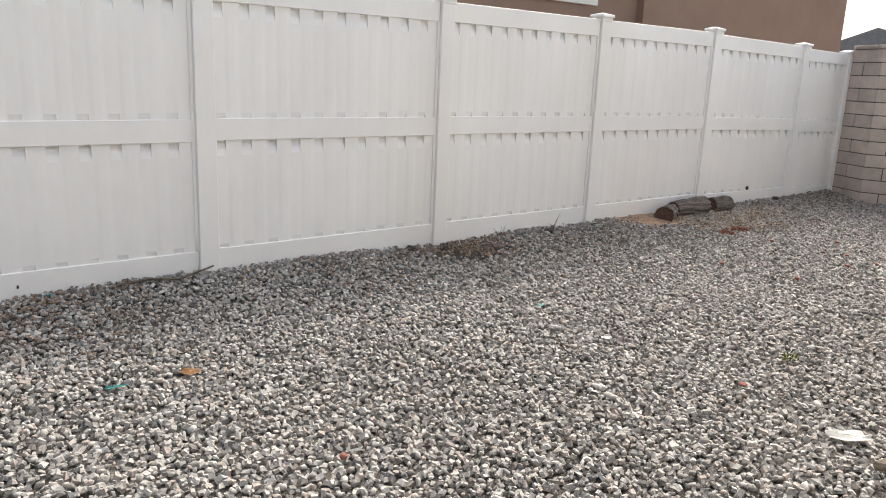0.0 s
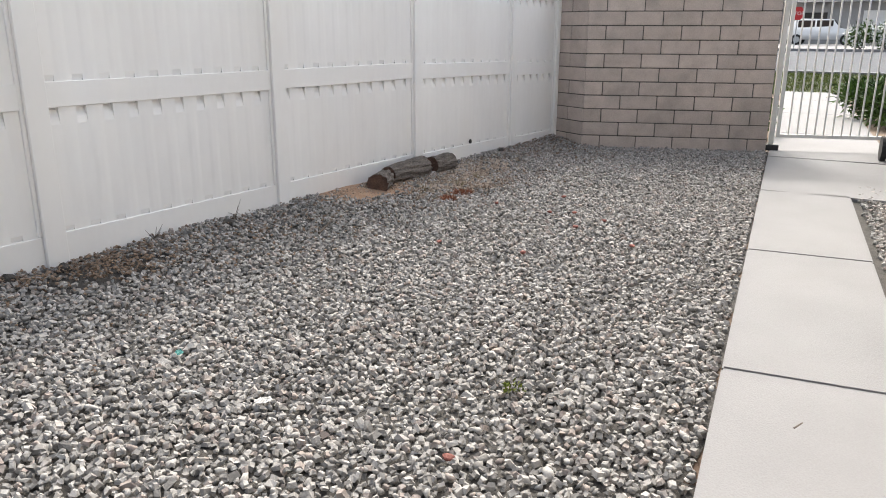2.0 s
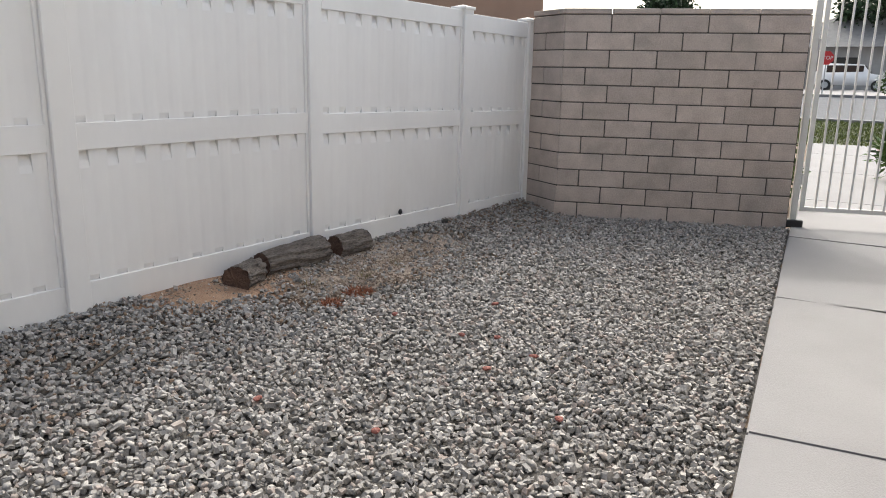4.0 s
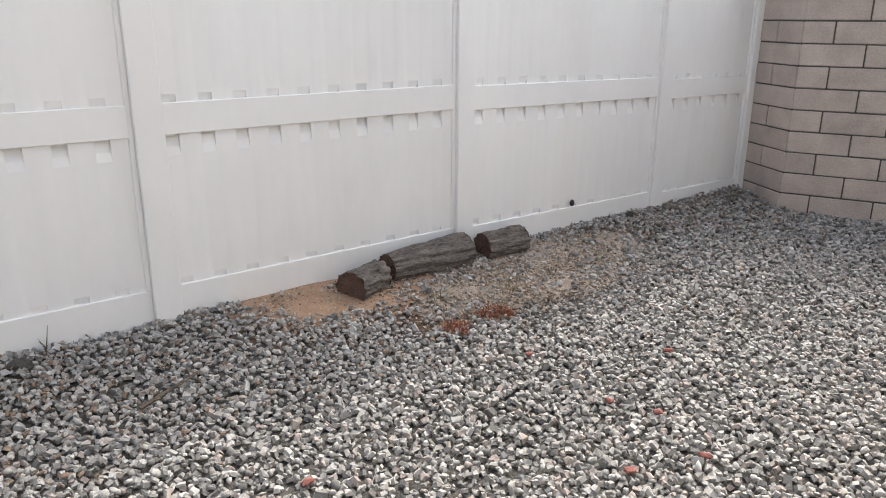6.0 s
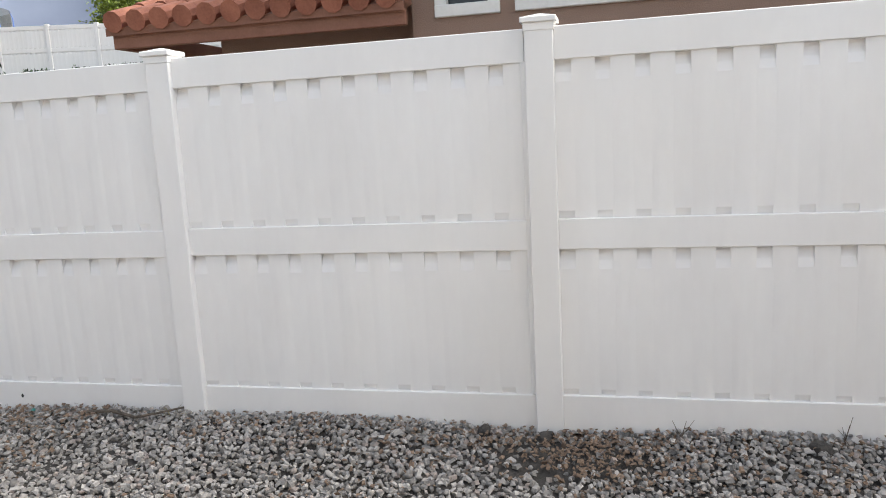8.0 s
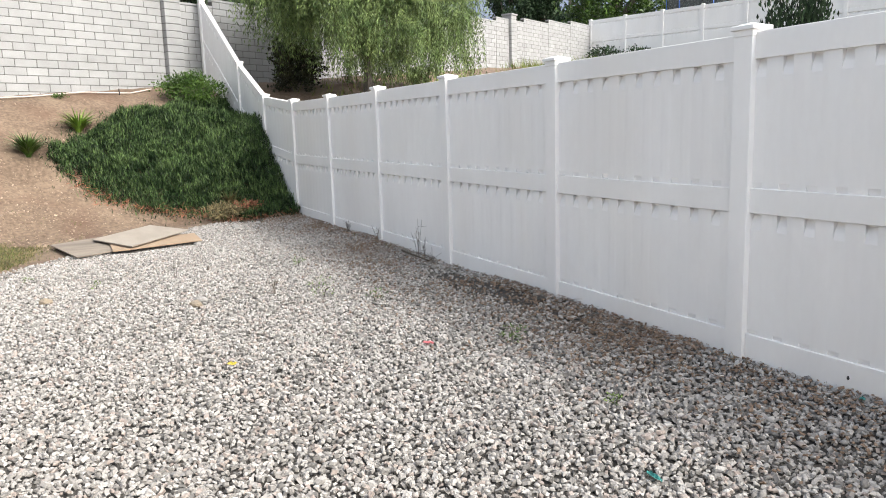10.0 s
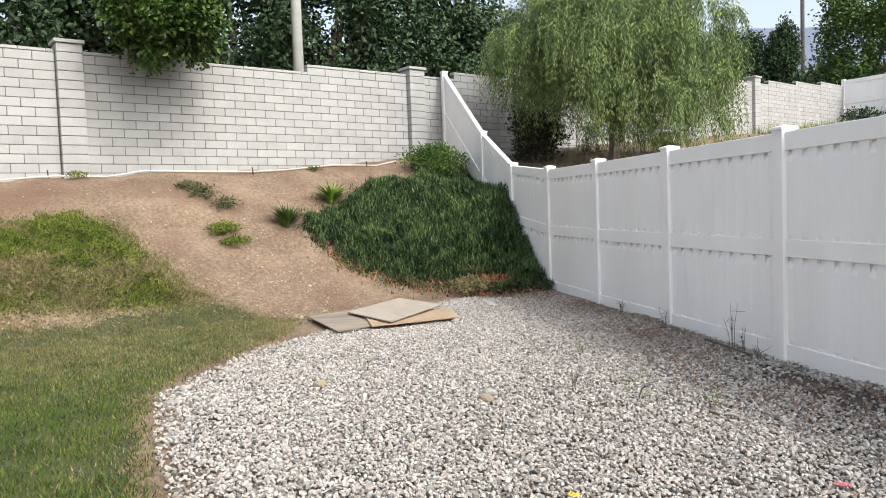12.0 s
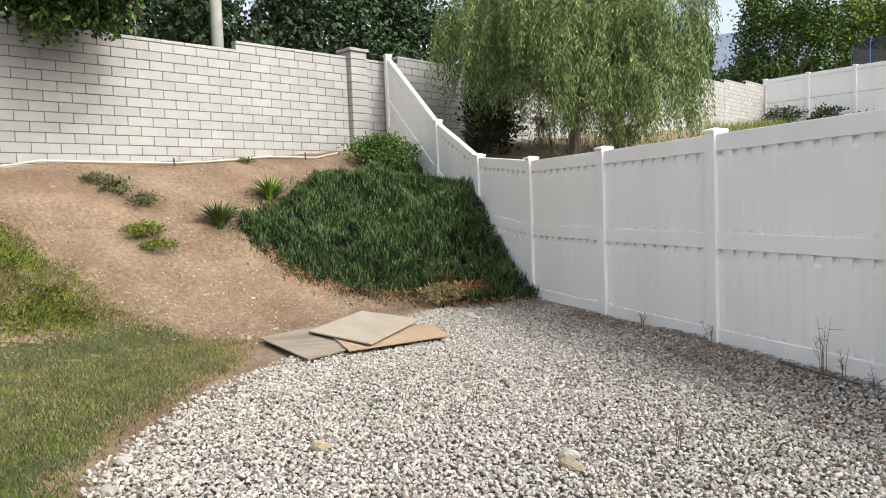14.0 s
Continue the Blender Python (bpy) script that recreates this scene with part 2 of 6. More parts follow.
def proud_board(w, z0, z1):
    """A board that stands proud of its neighbours, with sloping flanks."""
    bm = bmesh.new()
    half = []
    for k in range(7):
        t = k / 6
        half.append((-w / 2 - 0.010 + 0.040 * t, -0.0260 - 0.0022 * (t * t * (3 - 2 * t))))
    prof = [(-w / 2 - 0.007, 0.045)] + half + [(-x, y) for x, y in half[::-1]] + [(w / 2 + 0.007, 0.045)]
    a = [bm.verts.new((x, y, z0)) for x, y in prof]
    b = [bm.verts.new((x, y, z1)) for x, y in prof]
    for k in range(len(prof)):
        j = (k + 1) % len(prof)
        bm.faces.new((a[k], a[j], b[j], b[k]))
    return solid("board", bm, VINYL)


def set_back_board(w):
    """A flat board whose face runs back into the rails, leaving open pockets under and over them."""
    rows = [(0.10, -0.012), (0.160, -0.012), (0.176, -0.021), (0.19, -0.0262), (0.765, -0.0262), (0.805, -0.016), (0.845, 0.002), (0.87, 0.008), (0.99, -0.013),
            (1.0, -0.013), (1.018, -0.020), (1.035, -0.0262), (1.61, -0.0262), (1.65, -0.016), (1.69, 0.002), (1.715, 0.008), (1.74, 0.008)]
    bm = bmesh.new()
    cols = [[bm.verts.new((x, y, z)) for z, y in rows] + [bm.verts.new((x, 0.05, 1.74)), bm.verts.new((x, 0.05, 0.10))] for x in (-w / 2, w / 2)]
    n = len(cols[0])
    for k in range(n):
        bm.faces.new((cols[0][k], cols[1][k], cols[1][(k + 1) % n], cols[0][(k + 1) % n]))
    for c in cols:
        bm.faces.new(c)
    return solid("board", bm, VINYL)


BOARD = set_back_board(BW + 0.03)
PROUD = proud_board(BW, 0.10, 1.74)
POST = solid("post", box(-0.0635, 0.0635, -0.0635, 0.0635, -0.30, 1.845, 0.004), VINYL)
CAP = solid("cap", cap_bm(), VINYL)
BOT_Z, MID_Z, TOP_Z = (-0.03, 0.16), (0.86, 1.0), (1.705, 1.85)
RAILS = {n: solid(n, box(-CLEAR / 2, CLEAR / 2, -0.0385, 0.052, a, b, 0.003), VINYL)
         for n, (a, b) in (("bottom_rail", BOT_Z), ("mid_rail", MID_Z), ("top_rail", TOP_Z))}
CHANNEL = solid("channel", box(-0.012, 0.012, -0.028, 0.024, 0.16, 1.705, 0.004), VINYL)


def post_at(fence, x, y, z, m=None):
    p = put("post", POST, fence, m or pose(x, y, z))
    put("cap", CAP, p, pose(0, 0, 1.845))


def bay(fence, x0, x1, z0=0.0, dz=0.0):
    """One bay between two post centres: three rails, boards by turns proud and set back, and the channel at one post."""
    span = (x1 - x0) - 0.127
    xc = (x0 + x1) / 2
    slope = dz / (x1 - x0)
    shear = Matrix(((span / CLEAR, 0, 0, xc), (0, 1, 0, 0), (slope * span / CLEAR, 0, 1, z0 + dz / 2), (0, 0, 0, 1)))
    steep = abs(slope) > 0.05

    def lay(n, me, m):
        if steep:
            me = me.copy()
            me.transform(m)
            m = Matrix.Identity(4)
        put(n, me, fence, m)

    for n, me in RAILS.items():
        lay(n, me, shear)
    count = max(2, 2 * round(span / BW / 2))
    w = span / count
    for k in range(count):
        x = x0 + 0.0635 + (k + 0.5) * w
        lay("board", PROUD if k % 2 else BOARD, Matrix(((w / BW, 0, 0, x), (0, 1, 0, 0), (slope * w / BW, 0, 1, z0 + slope * (x - x0)), (0, 0, 0, 1))))
    put("channel", CHANNEL, fence, pose(x1 - 0.0635 - 0.0105, -0.012, z0 + dz))
    return fence


fence = tagged(new("vinyl_fence"), "white vinyl privacy fence with capped posts and vertical boards", "fence")
POSTS = [k * BAY + {0: -0.02, 1: 0.03, 3: -0.05}.get(k, 0.0) for k in range(-6, 5)]
POST_Z = [0.0, -0.02, -0.02, -0.02, -0.02, -0.015, 0.0, 0.01, 0.012, 0.012, -0.04]
for x, z in zip(POSTS, POST_Z):
    post_at(fence, x, 0, z)
for x, x2, z, z2 in zip(POSTS, POSTS[1:], POST_Z, POST_Z[1:]):
    bay(fence, x, x2, z, z2 - z)
post_at(fence, 8.48, 0, -0.07)
bay(fence, POSTS[-1], 8.48, -0.04, -0.03)

slope_fence = tagged(new("sloping_vinyl_fence"), "white vinyl fence climbing the bank to the block wall", "fence")
SL = [(-10.98, 0.0), (-12.78, 0.17), (-14.65, 0.92)]
slope_fence.matrix_basis = pose(-10.98, 0, 0, 0, 0, 0.8)
for (xa, za), (xb, zb) in zip(SL, SL[1:]):
    bay(slope_fence, xb + 10.98, xa + 10.98, zb, za - zb)
    post_at(slope_fence, xb + 10.98, 0, zb)
steep_fence = tagged(new("sloping_vinyl_fence"), "steep end of the white vinyl fence meeting the block wall", "fence")
steep_fence.matrix_basis = pose(-14.65, -0.051, 0, 0, 0, 6.5)
bay(steep_fence, -2.31, 0, 2.52, -1.60)
post_at(steep_fence, -2.31, 0, 2.52)


# ---- block walls ----
COURSE, LONG = 0.1524, 0.4064


def block_mesh(length, material, name="block", depth=0.15, h=0.1424, bevel=0.005):
    """A concrete block whose arrises are slightly chipped."""
    return solid(name, box(-length / 2, length / 2, -depth / 2, depth / 2, -h / 2, h / 2, bevel), material)


def block_wall(name, length, courses, z0, m, material, mortar, label, first_half=False, cap=0.055, category="wall", step=None, course=COURSE, long=LONG):
    """Running-bond wall; from step on along its length it is one course higher."""
    high = length if step is None else step
    bm = box(0, length, -0.066, 0.066, z0 - 0.3, z0 + courses * course, 0)
    if step is not None:
        box(high + 0.01, length, -0.065, 0.065, z0 + courses * course - 0.05, z0 + (courses + 1) * course, 0, bm)
    core = put(name, solid(name, bm, mortar), None, m, label, category, "", "structure")
    kinds = {}

    def run(lo, hi, z, shifted):
        a = lo
        b = lo + (long / 2 if shifted else long)
        while a < hi - 0.02:
            if hi - b < 0.13:
                b = hi
            key = round(b - a, 3)
            if key not in kinds:
                kinds[key] = block_mesh(b - a - 0.010, material, h=course - 0.010)
            put("block", kinds[key], core, pose((a + b) / 2, random.uniform(-0.003, 0.003), z + random.uniform(-0.0012, 0.0012), 0, 0, random.uniform(-0.25, 0.25)))
            a, b = b, b + long

    def capping(lo, hi, z):
        x = lo
        while cap and x < hi - 0.02:
            b = min(x + long, hi)
            me = kinds.setdefault(("cap", round(b - x, 3)), block_mesh(b - x - 0.006, material, "cap_block", 0.165, cap - 0.008))
            put("cap_block", me, core, pose((x + b) / 2, 0, z + cap / 2))
            x = b

    for c in range(courses):
        run(0.0, length, z0 + (c + 0.5) * course, (c + first_half) % 2)
    capping(0.0, high, z0 + courses * course)
    if step is not None:
        run(high, length, z0 + (courses + 0.5) * course, False)
        capping(high, length, z0 + (courses + 1) * course)
    return core


ang = math.degrees(math.atan2(W_END[1] - W_CORNER[1], W_END[0] - W_CORNER[0]))
main_len = math.hypot(W_END[0] - W_CORNER[0], W_END[1] - W_CORNER[1])
off = Matrix.Translation((0, 0.075, 0))
EAST = dict(course=0.1603, long=0.4274, first_half=True)
block_wall("wall_east", main_len, 12, -0.079, pose(*W_CORNER, 0, 0, 0, ang) @ off, BLOCK, MORTAR, "grey slump block wall with a thin cap course", **EAST)
ang2 = math.degrees(math.atan2(W_CORNER[1] + 0.07, W_CORNER[0] - 8.47))
block_wall("wall_east_return", 0.51, 12, -0.079, pose(8.47, -0.07, 0, 0, 0, ang2) @ off, BLOCK, MORTAR, "short grey slump block return beside the fence", **EAST)

wang = math.degrees(math.atan2(WU[1], WU[0]))

# ---- concrete walk ----
def slab(x0, x1, yl0, yl1, yr0, yr1, s0=0.0, s1=0.0, top=-0.045):
    """One pour of the walk, from x0 to x1, with its left and right edges."""
    bm = bmesh.new()
    lo = [bm.verts.new((x, y, top - 0.1)) for x, y in ((x0 + s0, yr0), (x1 + s1, yr1), (x1, yl1), (x0, yl0))]
    hi = [bm.verts.new((x, y, top)) for x, y in ((x0 + s0, yr0), (x1 + s1, yr1), (x1, yl1), (x0, yl0))]
    bm.faces.new(lo[::-1])
    bm.faces.new(hi)
    for k in range(4):
        bm.faces.new((lo[k], lo[(k + 1) % 4], hi[(k + 1) % 4], hi[k]))
    bmesh.ops.bevel(bm, geom=list({e for v in hi for e in v.link_edges}), offset=0.008, segments=2, affect="EDGES")
    return bm


walkway = tagged(new("concrete_walkway"), "pale concrete walkway of jointed slabs beside gravel", "walkway", kind="structure")
JOINTS = [-2.91, -1.2, 0.72, 2.644, 4.555, 6.60, 8.65, 11.0, 14.0, 17.0, 19.5]
SKEW = 0.175     # joints run square to the edge
for a, b in zip(JOINTS, JOINTS[1:]):
    wide = 0.70 if b < 7 else 1.9 if b < 10 else 1.25
    sa, sb = (0.0 if a < -2 else SKEW * min(wide, 0.8)), SKEW * min(wide, 0.8)
    part("slab", slab(a + 0.004, b - 0.004, walk_edge(a), walk_edge(b), walk_edge(a) - wide, walk_edge(b) - wide, sa, sb), CONCRETE, walkway)


# ---- gravel ----
def stones(name, px, py, pz, size, material, label, seed=1, flat=0.60, boxy=0.84):
    """Crushed stones: some many-sided, some blocky, each turned and dented its own way."""
    rng = np.random.default_rng(seed)
    g = (1 + 5 ** 0.5) / 2
    ico = np.array([(-1, g, 0), (1, g, 0), (-1, -g, 0), (1, -g, 0), (0, -1, g), (0, 1, g), (0, -1, -g), (0, 1, -g), (g, 0, -1), (g, 0, 1), (-g, 0, -1), (-g, 0, 1)], float) / 1.902
    itri = np.array([(0, 11, 5), (0, 5, 1), (0, 1, 7), (0, 7, 10), (0, 10, 11), (1, 5, 9), (5, 11, 4), (11, 10, 2), (10, 7, 6), (7, 1, 8),
                     (3, 9, 4), (3, 4, 2), (3, 2, 6), (3, 6, 8), (3, 8, 9), (4, 9, 5), (2, 4, 11), (6, 2, 10), (8, 6, 7), (9, 8, 1)])
    cube = np.array([(x, y, z) for z in (-1, 1) for y in (-1, 1) for x in (-1, 1)], float) * 0.72
    cube[4:, :2] *= 0.74
    ctri = np.array([(4, 5, 7), (4, 7, 6), (0, 1, 5), (0, 5, 4), (2, 6, 7), (2, 7, 3), (0, 4, 6), (0, 6, 2), (1, 3, 7), (1, 7, 5)])
    itri = itri[ico[itri][:, :, 2].mean(1) > -0.75]
    pick = rng.uniform(0, 1, len(px)) < boxy
    arr = []
    for base, tri, sel in ((ico, itri, ~pick), (cube, ctri, pick)):
        n, k = int(sel.sum()), len(base)
        v = base[None] * (1 + rng.uniform(-0.22, 0.20, (n, k, 1))) + rng.normal(0, 0.12, (n, k, 3))
        ax = np.stack([rng.uniform(0.9, 1.5, n), rng.uniform(0.7, 1.05, n), rng.uniform(flat - 0.15, flat + 0.22, n)], 1)
        v = v * ax[:, None, :] * size[sel][:, None, None]
        tilt, yaw, lean = rng.normal(0, 0.45, n), rng.uniform(0, 6.283, n), rng.normal(0, 0.45, n)
        c, s = np.cos(tilt)[:, None], np.sin(tilt)[:, None]
        y1, z1 = v[..., 1] * c - v[..., 2] * s, v[..., 1] * s + v[..., 2] * c
        c, s = np.cos(lean)[:, None], np.sin(lean)[:, None]
        x1, z2 = v[..., 0] * c + z1 * s, -v[..., 0] * s + z1 * c
        c, s = np.cos(yaw)[:, None], np.sin(yaw)[:, None]
        x2, y2 = x1 * c - y1 * s, x1 * s + y1 * c
        verts = np.stack([x2 + px[sel][:, None], y2 + py[sel][:, None], z2 + pz[sel][:, None]], -1).reshape(-1, 3)
        arr.append((verts, (tri[None] + (np.arange(n) * k)[:, None, None]).reshape(-1, 3)))
    verts = np.concatenate([arr[0][0], arr[1][0]])
    faces = np.concatenate([arr[0][1], arr[1][1] + len(arr[0][0])])
    return put(name, mesh_of(name, verts, faces, material, np.arange(len(faces)) < len(arr[0][1])), kind="stuff", label=label, category="gravel")


def scatter(x0, x1, y0, y1, step, seed):
    rng = np.random.default_rng(seed)
    a, b = np.meshgrid(np.arange(x0, x1, step), np.arange(y0, y1, step * 0.9), indexing="ij")
    a, b = a.ravel() + rng.uniform(-0.5, 0.5, a.size) * step, b.ravel() + rng.uniform(-0.5, 0.5, b.size) * step
    return a, b, rng


SOIL = [((4.5, -0.12), 0.55, 0.30), ((5.3, -0.55), 0.85, 0.42), ((6.3, -0.35), 0.7, 0.25), ((1.95, -0.3), 0.5, 0.22), ((-4.3, -0.3), 1.2, 0.18)]
ax1, ay1, rng = scatter(-3.0, 9.3, -5.3, 0, 0.0248, 5)
ax2, ay2, _ = scatter(-12, -3.0, -5.3, 0, 0.0235, 6)
sx, sy = np.concatenate([ax1, ax2]), np.concatenate([ay1, ay2])
keep = inside(sx, sy, GRAVEL)
ed = edge_distance(sx, sy, GRAVEL[:10], False)
wid = 0.36 + 0.14 * lumps(sx, sy, 2.2)
thin = np.where(ed < wid, 0.35 + 0.65 * ed / wid, 1.0)
thin *= np.where((sx < -2) & (sy > -0.5), 0.82, 1.0)
for (cx, cy), rx, ry in SOIL:
    q = np.hypot((sx - cx) / rx, (sy - cy) / ry) + 0.25 * lumps(sx, sy, 9.0)
    thin *= np.clip(0.20 + (q - 0.55) * 1.5, 0.30 if cx > 5 else 0.18, 1)
thin = np.where(inside(sx, sy, SAND_PIT), 0.02, thin)
keep &= (rng.uniform(0, 1, len(sx)) < thin) & ((sx < -2.9) | (sy > walk_edge(sx) + 0.018))
sx, sy = sx[keep], sy[keep]
size = rng.uniform(0.0092, 0.0178, len(sx)) * np.where(sx < -3, 0.92, 1.0) * np.where(rng.uniform(0, 1, len(sx)) < 0.06, 1.4, 1.0) 
sz = height(sx, sy) + 0.020 + rng.uniform(-0.011, 0.015, len(sx)) + 0.012 * lumps(sx, sy, 3.0)
stones("gravel", sx, sy, sz, size, STONE, "loose grey and white crushed gravel covering the yard", 7)

# leaf litter and dark chips along the shaded fence foot
rng = np.random.default_rng(9)
n = 9000
lx = np.concatenate([rng.uniform(-11.5, -0.5, n), rng.uniform(0, 8.3, n // 3), rng.normal(1.95, 0.28, 900)])
ly = -np.abs(np.concatenate([rng.normal(0, 0.5, n + n // 3), rng.normal(0.25, 0.13, 900)])) - 0.03
ok = lumps(lx, ly, 2.4, 5.0) + rng.normal(0, 0.4, len(lx)) > np.where(lx > 0, -0.4, 0.0)
ok &= ~((lx > 3.8) & (lx < 6.9) & (ly > -0.75))
lx, ly = lx[ok], ly[ok]
LITTER = mat("brown_leaf_litter", (0.13, 0.085, 0.06), (0.27, 0.195, 0.14), 20, 0.95, 0.3, 90)
stones("leaf_litter", lx, ly, height(lx, ly) + 0.036 + rng.uniform(0, 0.008, len(lx)), rng.uniform(0.006, 0.014, len(lx)), LITTER, "brown leaf litter and chips along the fence foot", 19, 0.25, 1.0)

# dry stems and bark shreds in a band along the fence foot
n = 6500
lx, ly = rng.uniform(-11.4, -2.0, n), -np.abs(rng.normal(0, 0.45, n)) - 0.02
ok = lumps(lx, ly, 1.7, 3.0) + rng.normal(0, 0.4, n) > 0.1
lx, ly = lx[ok], ly[ok]
n = len(lx)
an, ln = rng.normal(0, 0.7, n), rng.uniform(0.03, 0.12, n)
base = np.stack([lx, ly, height(lx, ly) + rng.uniform(0.035, 0.05, n)], 1)
along_v = np.stack([np.cos(an), np.sin(an), rng.normal(0, 0.12, n)], 1) * ln[:, None]
side_v = np.stack([-np.sin(an), np.cos(an), np.zeros(n)], 1) * rng.uniform(0.0012, 0.003, n)[:, None]
up_v = np.array((0, 0, 0.003))
v = np.stack([base - side_v, base + side_v, base + along_v, base + along_v * 0.5 + up_v], 1).reshape(-1, 3)
f = (np.array([(0, 1, 3), (1, 2, 3), (2, 0, 3)])[None] + (np.arange(n) * 4)[:, None, None]).reshape(-1, 3)
put("dry_stems", mesh_of("dry_stems", v, f, LITTER), kind="stuff", label="dry brown stems and bark shreds along the fence foot", category="litter")

# ---- white block wall on the bank ----
def along(s, d=0.0):
    p = PL + WU * s - WN * d
    return p[0], p[1]


def wall_run(name, s0, s1, top, courses, label, step=None):
    x, y = along(s0, 0.08)
    return block_wall(name, s1 - s0, courses, top - courses * COURSE, pose(x, y, 0, 0, 0, wang), WBLOCK, WMORTAR, label, cap=0.06, step=step)


def pilaster(s, top, courses, name="wall_pilaster"):
    x, y = along(s, 0.08)
    core = put(name, solid(name, box(-0.19, 0.19, -0.19, 0.19, top - courses * COURSE - 0.3, top, 0), WMORTAR), None, pose(x, y, 0, 0, 0, wang),
               "white block pilaster with a square cap in the wall", "pilaster", "wall pilasters", "structure")
    me = solid("block", box(-0.2, 0.2, -0.2, 0.2, -0.071, 0.071, 0.006), WBLOCK)
    for c in range(courses):
        put("block", me, core, pose(0, 0, top - (c + 0.5) * COURSE))
    put("cap_block", solid("cap_block", box(-0.235, 0.235, -0.235, 0.235, 0, 0.06, 0.006), WBLOCK), core, pose(0, 0, top))
    return core


wall_run("wall_white_south", -4.4, -0.21, 4.10, 14, "white block wall with a grey cap on the bank")
wall_run("wall_white_middle", 0.21, 6.85, 4.10, 14, "white block wall with a grey cap, stepping up one course on the bank", 4.20)
wall_run("wall_white_fence_end", 7.27, 8.2, 4.10 + COURSE, 14, "white block wall where the fence meets it")
pilaster(0, 4.10 + 0.15, 15)
pilaster(7.06, 4.10 + 2 * COURSE, 15)
W3 = np.array((-27.7, 19.1))
FU = W3 - np.array(along(8.2))
far_len = float(np.linalg.norm(FU))
FU = FU / far_len
fang = math.degrees(math.atan2(FU[1], FU[0]))
steps = 10
for k in range(steps):
    a0 = far_len * k / steps
    x, y = np.array(along(8.2, 0.08)) + FU * a0
    block_wall("wall_white_far", far_len / steps - 0.01, 12, 4.33 + COURSE * (k + 0.5) - 12 * COURSE, pose(x, y, 0, 0, 0, fang), WBLOCK, WMORTAR,
               "white block wall stepping up the hill", cap=0.06)
x, y = np.array(along(8.2, 0.08)) + FU * 14.2
pil_far = pilaster(0, 5.52, 14)
pil_far.matrix_basis = pose(x, y, 0, 0, 0, fang)

# ---- plant and wood materials ----
def leaf_mat(name, dark, light, rough=0.55, spread=0.5):
    lo, hi = 1 - spread, 1 + spread * 0.6
    m = mat(name, dark, light, 3.0, rough, 0, 30, 0.3, island=[(0.0, (lo, lo, lo)), (0.5, (1, 1, 1)), (1.0, (hi, hi * 1.02, hi * 0.9))])
    m.node_tree.nodes["Principled BSDF"].inputs["Specular IOR Level"].default_value = 0.22
    return m


GRASS = leaf_mat("lawn_grass", (0.03, 0.058, 0.006), (0.082, 0.118, 0.014), 0.7, 0.75)
GRASS_DRY = leaf_mat("dry_grass", (0.14, 0.112, 0.058), (0.25, 0.205, 0.115), 0.8)
GRASS_MOUND = leaf_mat("bank_grass", (0.05, 0.085, 0.010), (0.16, 0.18, 0.03), 0.6, 0.75)
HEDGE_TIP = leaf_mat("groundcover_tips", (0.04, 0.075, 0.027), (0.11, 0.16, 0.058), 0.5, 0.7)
# shoot green darkened to hold the shade inside the clump
HEDGE = leaf_mat("groundcover_shaded_shoots", (0.009, 0.021, 0.009), (0.03, 0.054, 0.02), 0.5, 0.75)
WEED = leaf_mat("straggly_weed", (0.055, 0.062, 0.03), (0.115, 0.12, 0.06), 0.7, 0.6)
BUSH = leaf_mat("bush_leaves", (0.03, 0.068, 0.013), (0.09, 0.148, 0.03), 0.45, 0.6)
STRAP = leaf_mat("strap_leaves", (0.09, 0.16, 0.02), (0.20, 0.30, 0.05), 0.45)
PEPPER = leaf_mat("pepper_tree_leaves", (0.048, 0.092, 0.032), (0.21, 0.27, 0.10), 0.5, 0.68)
DARKLEAF = leaf_mat("dark_tree_leaves", (0.014, 0.032, 0.016), (0.05, 0.082, 0.038), 0.6, 0.7)
DARKSHRUB = leaf_mat("dark_shrub_leaves", (0.016, 0.022, 0.012), (0.05, 0.05, 0.028), 0.5, 0.6)
BROADLEAF = leaf_mat("glossy_tree_leaves", (0.02, 0.05, 0.01), (0.075, 0.125, 0.024), 0.35, 0.6)
LIMELEAF = leaf_mat("lime_tree_leaves", (0.08, 0.13, 0.02), (0.18, 0.22, 0.035), 0.5)
WHITEFLOWER = leaf_mat("white_petals", (0.6, 0.6, 0.58), (0.8, 0.8, 0.77), 0.6, 0.2)
BARK = mat("grey_bark", (0.06, 0.05, 0.042), (0.19, 0.165, 0.145), 14, 0.95, 1.0, 70, 0.5, stretch=(1, 1, 0.3))
LOGBARK = mat("weathered_log_bark", (0.038, 0.031, 0.027), (0.215, 0.185, 0.163), 22, 0.95, 1.0, 110, 0.5, stretch=(0.35, 1, 1), world_space=False)
CUTWOOD = mat("dark_cut_wood", (0.06, 0.033, 0.024), (0.14, 0.082, 0.058), 18, 0.9, 0.7, 90, 0.5)
TWIG = mat("dry_twig", (0.05, 0.04, 0.03), (0.15, 0.12, 0.095), 30, 0.95, 0.5, 120)
PLY_GREY = mat("weathered_plywood", (0.15, 0.125, 0.10), (0.27, 0.225, 0.18), 5, 0.9, 0.3, 60, 0.4, stretch=(1, 0.25, 1),
               stain=(0.14, 0.115, 0.095), stain_scale=2.2, stain_lo=0.5, stain_hi=0.7)
PLY_TAN = mat("tan_plywood", (0.25, 0.215, 0.178), (0.33, 0.288, 0.242), 4, 0.85, 0.2, 70, 0.3, stretch=(0.3, 1, 1))
